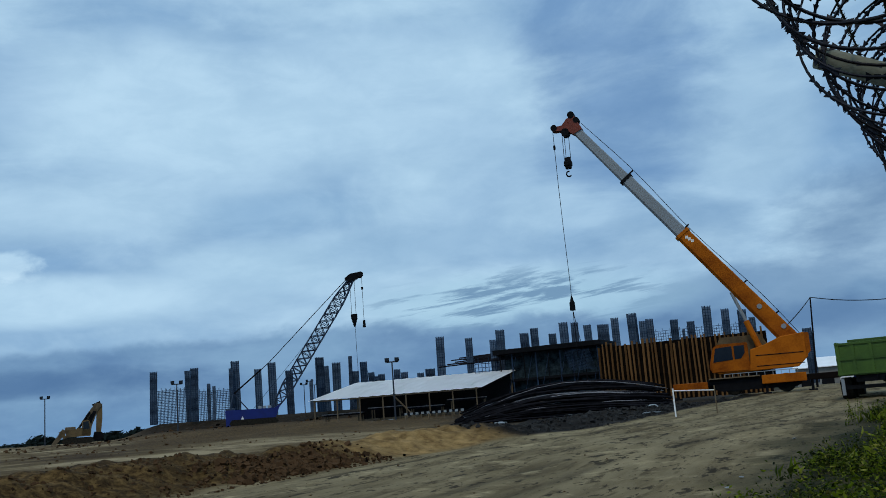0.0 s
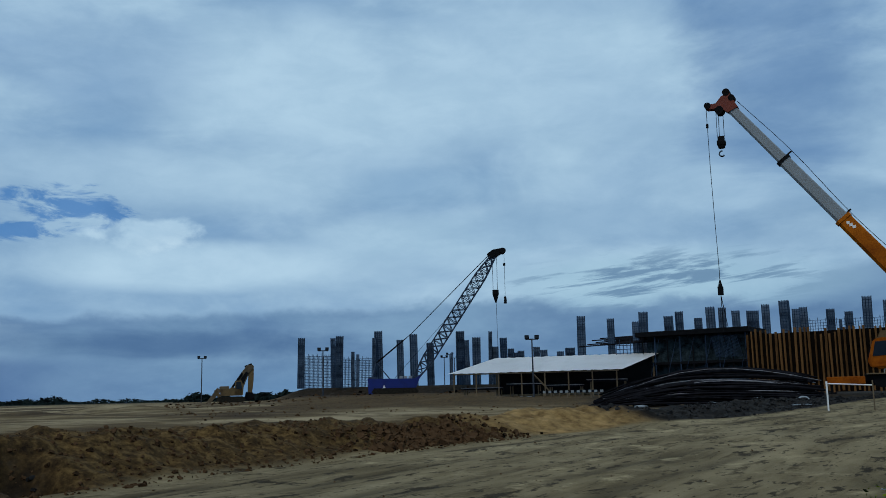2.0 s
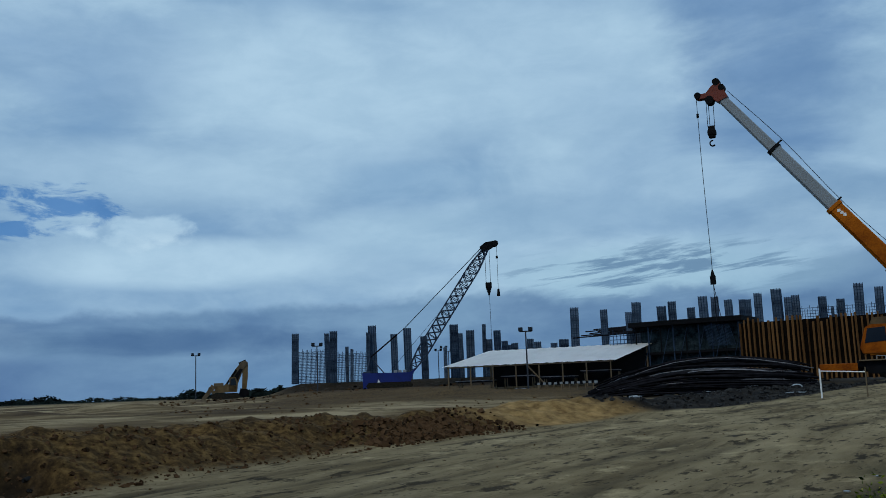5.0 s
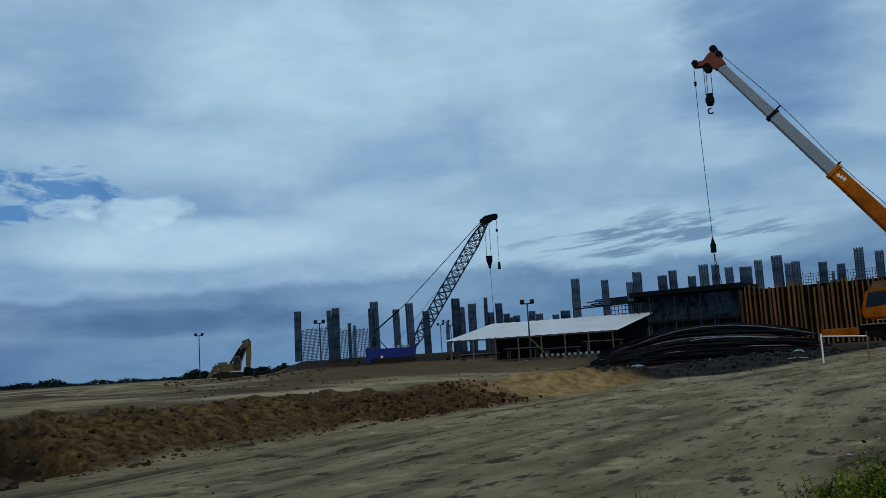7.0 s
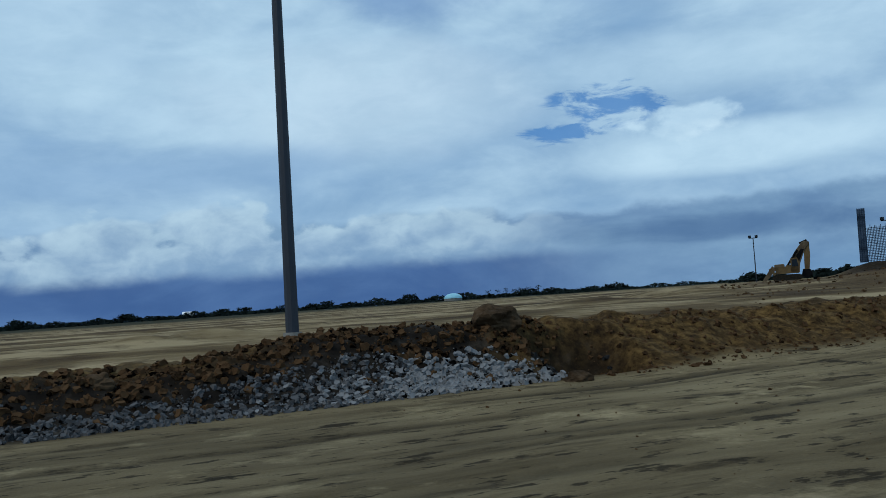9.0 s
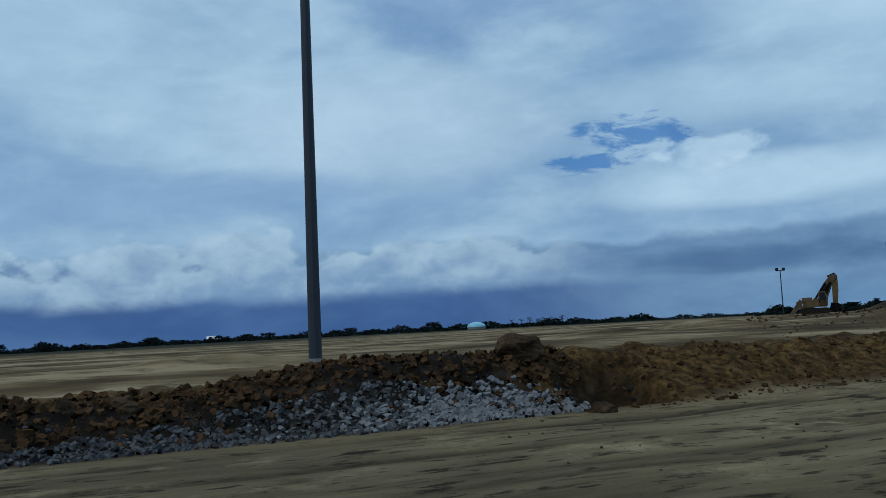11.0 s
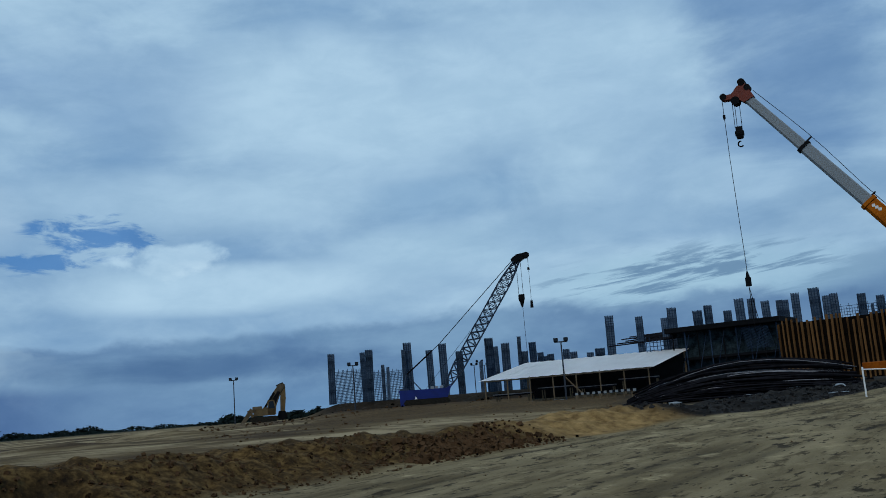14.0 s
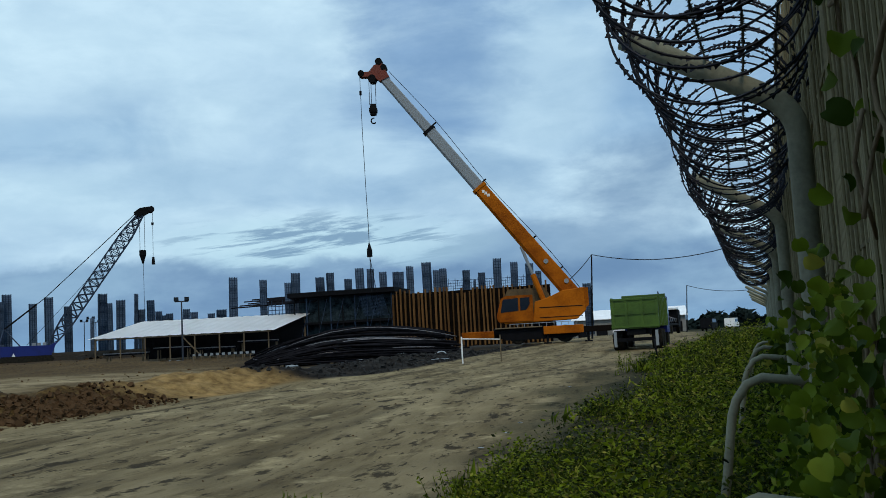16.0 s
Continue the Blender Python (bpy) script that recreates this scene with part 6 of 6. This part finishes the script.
def build_vine(s0, s1, z0, z1, stems, per, seed, label, big=0.085):
    R = np.random.RandomState(seed)
    t = thing("vine", beside((s0 + s1) / 2, -0.18, 0.2), 0, label, "vine", "vines on the fence")
    inv = t.matrix_world.inverted()
    C, Dv, Nn, Sz = [], [], [], []
    for k in range(stems):
        sa = R.uniform(s0, s1)
        za, zb = R.uniform(z0 - 0.15, z0 + 0.1), R.uniform(z0 + (z1 - z0) * 0.5, z1)
        pts = [inv @ beside(sa + 0.10 * math.sin(5 * f + k) + 0.12 * f * R.uniform(-1, 1), -0.185 + 0.025 * math.sin(5 * f + 2 * k), za + (zb - za) * f) for f in np.linspace(0, 1, 9)]
        part("stem", tube(bmesh.new(), pts, 0.0042, 5), M_POST, t)
        for i in range(per):
            p = pts[min(8, int(R.uniform(0, 1) ** 0.8 * 8.99))]
            out = R.uniform(0, 0.085 if z1 < 2 else 0.03)
            C.append(p + Vector((-FY * out, FX * out, 0)) + Vector((R.normal(0, 0.04), R.normal(0, 0.04), R.normal(0, 0.04))))
            Dv.append((R.normal(0, 0.5), R.normal(0, 0.5), -R.uniform(0.2, 1.0)))
            Nn.append((-FY * 0.5 + R.normal(0, 0.7), -0.5 + R.normal(0, 0.7), 0.6 + R.normal(0, 0.6)))
            Sz.append(R.uniform(0.45, 1.0) * big)
    Dv, Nn = unit(np.array(Dv)), np.array(Nn)
    Nn = unit(Nn - Dv * np.sum(Nn * Dv, 1, keepdims=True))
    o = new("foliage", round_leaves("foliage", np.array(C), Dv, Nn, np.array(Sz), M_VINE))
    o.parent = t


build_vine(1.0, 1.8, 1.2, 1.70, 10, 34, 5, "broad-leaved green vine climbing the mesh fence", 0.036)
build_vine(1.7, 3.2, 0.7, 1.72, 22, 60, 6, "broad-leaved green vine low on the mesh fence", 0.043)
build_vine(3.2, 7.5, 0.5, 1.5, 14, 26, 7, "tangled green vine along the foot of the fence", 0.07)
build_vine(7.5, 18.0, 0.5, 1.7, 16, 34, 8, "tangled green vine further along the fence", 0.16)
build_vine(1.2, 1.8, 1.85, 2.3, 4, 5, 9, "thin vine with few yellowed leaves high on the mesh", 0.06)


# ---- rubble, boulder, clods: pieces last ----
def stone_mesh(name, seed, mat, flat=0.75):
    rnd = random.Random(seed)
    bm = bmesh.new()
    # a block with knocked-off corners
    bmesh.ops.create_cube(bm, size=1.55)
    bmesh.ops.bevel(bm, geom=bm.verts[:], offset=0.45, affect="VERTICES")
    for v in bm.verts:
        v.co *= rnd.uniform(0.75, 1.2)
        v.co.z *= flat
    bmesh.ops.triangulate(bm, faces=bm.faces[:])
    return mesh_of(name, bm, mat)


def pile_of(name, meshes, spots, label, category):
    """A heap: the nearest 300 stones are parts, the rest one mesh."""
    rnd = random.Random(len(spots))
    p0 = spots[0]
    t = thing(name, (p0[0], p0[1], floor_at(p0)), 0, label, category)
    inv = t.matrix_world.inverted()
    zs = ground_z([q[0] for q in spots], [q[1] for q in spots])
    for (x, y, s, up), z in zip(spots[:300], zs):
        o = new("stone", rnd.choice(meshes))
        o.parent = t
        o.matrix_basis = inv @ pose(x, y, z + s * up, rnd.uniform(0, 360), rnd.uniform(-35, 35), rnd.uniform(0, 360)) @ Matrix.Diagonal((s * rnd.uniform(0.8, 1.4), s, s * rnd.uniform(0.7, 1.0), 1))
    rest = spots[300:]
    if rest:
        V, F = [], []
        shapes = [([v.co.copy() for v in me.vertices], [tuple(f.vertices) for f in me.polygons]) for me in meshes]
        for (x, y, s, up), z in zip(rest, zs[300:]):
            src = rnd.choice(shapes)
            m = inv @ pose(x, y, z + s * up, rnd.uniform(0, 360), rnd.uniform(-35, 35), rnd.uniform(0, 360)) @ Matrix.Diagonal((s * rnd.uniform(0.8, 1.4), s, s, 1))
            k = len(V)
            V += [m @ c for c in src[0]]
            F += [tuple(i + k for i in f) for f in src[1]]
        me = bpy.data.meshes.new("loose_rubble")
        me.from_pydata(V, [], F)
        me.materials.append(meshes[0].materials[0])
        o = new("loose_rubble", me)
        o.parent = t
        tagged(o, kind="stuff")
    return t


def uv_place(u, v):
    return RX * u - RY * v, RY * u + RX * v


def spots_in(n, u0, u1, v0, v1, s0, s1, seed, test=None, power=2.0):
    rnd = random.Random(seed)
    out = []
    while len(out) < n:
        u, v = rnd.uniform(u0, u1), rnd.uniform(v0, v1)
        if test and rnd.random() > test(u, v):
            continue
        x, y = uv_place(u, v)
        out.append((x, y, s0 + (s1 - s0) * rnd.random() ** power, rnd.uniform(-0.1, 0.35)))
    return sorted(out, key=lambda q: -q[2])


def site_spots(n, seed):
    """Lumps in loose rows over the site: direction, distance, size, lift."""
    rnd = random.Random(seed)
    out = []
    while len(out) < n:
        a, d = rnd.uniform(-3, 25), 34 + 75 * rnd.random() ** 0.8
        q = polar(a, d)
        if across(q.x, q.y) < 22 or float(wave(np.array(q.x), np.array(q.y), 0.14, 61)) < 0.1:
            continue
        out.append((a, d, 0.025 + 0.10 * rnd.random() ** 3, rnd.uniform(-0.1, 0.2)))
    return sorted(out, key=lambda q: q[1])


GREY = [stone_mesh("stone", k, M_STONE) for k in range(5)]
DUSK = [stone_mesh("stone", 20 + k, M_STONE_DARK) for k in range(5)]
SPOIL = [stone_mesh("stone", 60 + k, M_SPOIL) for k in range(4)]
CLOD = [stone_mesh("stone", 40 + k, M_CLOD, 0.85) for k in range(5)]

pile_of("rubble_heap", GREY, spots_in(1900, 2.6, 9.6, 14.9, 16.6, 0.018, 0.085, 1, lambda u, v: math.exp(-((u - 7.0) / 1.7) ** 2 - ((v - 15.45) / 0.7) ** 2), 2.2), "heap of broken pale grey stone at the road edge", "rubble")
pile_of("rubble_spread", DUSK, spots_in(2600, -4.5, 6.4, 14.8, 16.7, 0.012, 0.075, 2, lambda u, v: 1.0 if v < 15.15 + 0.17 * (u + 4.5) else 0.06, 2.6), "spread of dark grey broken stone along the road edge", "rubble")
pile_of("brown_rubble", CLOD, spots_in(2900, -5.5, 10.2, 15.4, 18.4, 0.015, 0.105, 3, lambda u, v: 1.0 if v > 15.5 + 0.12 * (u + 4.5) * (u < 6) + 0.9 * (u >= 6) else 0.15, 2.4), "broken brown earth and stone along the bank crest", "rubble")
pile_of("bank_clods", CLOD, spots_in(1300, 10.0, 26.0, 12.5, 18.4, 0.015, 0.075, 4, lambda u, v: 1.0 if far_edge(u) - 0.1 < v < far_edge(u) + 2.8 else 0.0, 3.0), "loose brown clods on the earth bank", "clods")
pile_of("clod_patch", CLOD, spots_in(950, 19.0, 29.0, 12.7, 16.2, 0.03, 0.14, 5, lambda u, v: math.exp(-((u - 22.8) / 1.9) ** 2) if v > far_edge(u) + 0.3 else 0.0), "patch of coarse brown clods on the earth bank", "clods")
pile_of("road_gravel", CLOD, spots_in(160, 5.0, 24.0, 4.0, 14.6, 0.008, 0.03, 6, None, 3.0), "scattered pebbles on the dirt road", "gravel")
pile_of("dark_spoil", SPOIL, spots_in(900, 31.8, 60.0, 6.0, 14.0, 0.02, 0.13, 7, lambda u, v: 1.0 if far_edge(u) + 0.05 < v < far_edge(u) + 3.4 else 0.0, 2.8), "dark gravelly spoil along the road edge", "spoil")

# Black clods fill the hollow: wet earth, and its shade by colour.
pile_of("pit_clods", SPOIL, spots_in(260, 9.2, 11.4, 15.35, 16.8, 0.03, 0.13, 8, lambda u, v: math.exp(-((u - 10.2) / 0.85) ** 4 - ((v - 16.1) / 0.6) ** 4), 1.6), "wet black clods that also stand in for shade in a hollow", "clods")
pile_of("site_clods", CLOD, [(*polar(a, d)[:2], s * d / 60, up) for a, d, s, up in site_spots(520, 9)], "scattered brown lumps of earth over the levelled site", "clods")


def build_boulder(az, d, s, seed, mat, label, squash=0.66):
    p = stand(az, d)
    bm = bmesh.new()
    bmesh.ops.create_icosphere(bm, subdivisions=4, radius=1.0)
    for v in bm.verts:
        n = noise.noise(v.co * 1.3 + Vector((seed, 0, 0))) * 0.45 + noise.noise(v.co * 4.0 + Vector((0, seed, 0))) * 0.13 + noise.noise(v.co * 11.0) * 0.04
        v.co *= s * (1 + n)
        v.co.z *= squash
    for f in bm.faces:
        f.smooth = False
    o = part("boulder", bm, mat)
    o.matrix_world = pose(p.x, p.y, p.z + s * 0.12, 0, 0, seed * 50)
    tagged(o, label, "boulder")


build_boulder(38.75, 19.6, 0.50, 3, M_BOULDER, "dark brown boulder on the bank crest")
build_boulder(33.9, 17.4, 0.25, 8, M_BOULDER, "brown block of stone at the foot of the bank", 0.55)
build_boulder(-5.9, 37.0, 0.34, 9, M_SPOIL, "dark lump of earth and stone by the road", 0.7)
build_boulder(62.5, 17.2, 0.26, 12, M_BOULDER, "dark boulder in the rubble")


def build_stake():
    p = stand(73.0, 16.6)
    t = thing("marker_stake", p, 60, "thin dark stake beside a small board in the rubble", "stake")
    part("stake", bar(bmesh.new(), (0, 0, -0.2), (0.02, 0, 0.85), 0.02, 6), M_DARK, t)
    part("stake", bar(bmesh.new(), (0.1, 0.1, -0.2), (0.14, 0.1, 0.7), 0.013, 6), M_DARK, t)
    q = stand(73.2, 17.6)
    b = thing("board", q, 60, "weathered dark board set upright in the earth", "board")
    part("panel", boxed((-0.3, -0.03, 0.0), (0.3, 0.03, 0.36), 0.01), M_BOULDER, b)
    for x in (-0.25, 0.25):
        part("leg", boxed((x - 0.03, -0.06, -0.3), (x + 0.03, -0.03, 0.3)), M_POST, b)


build_stake()
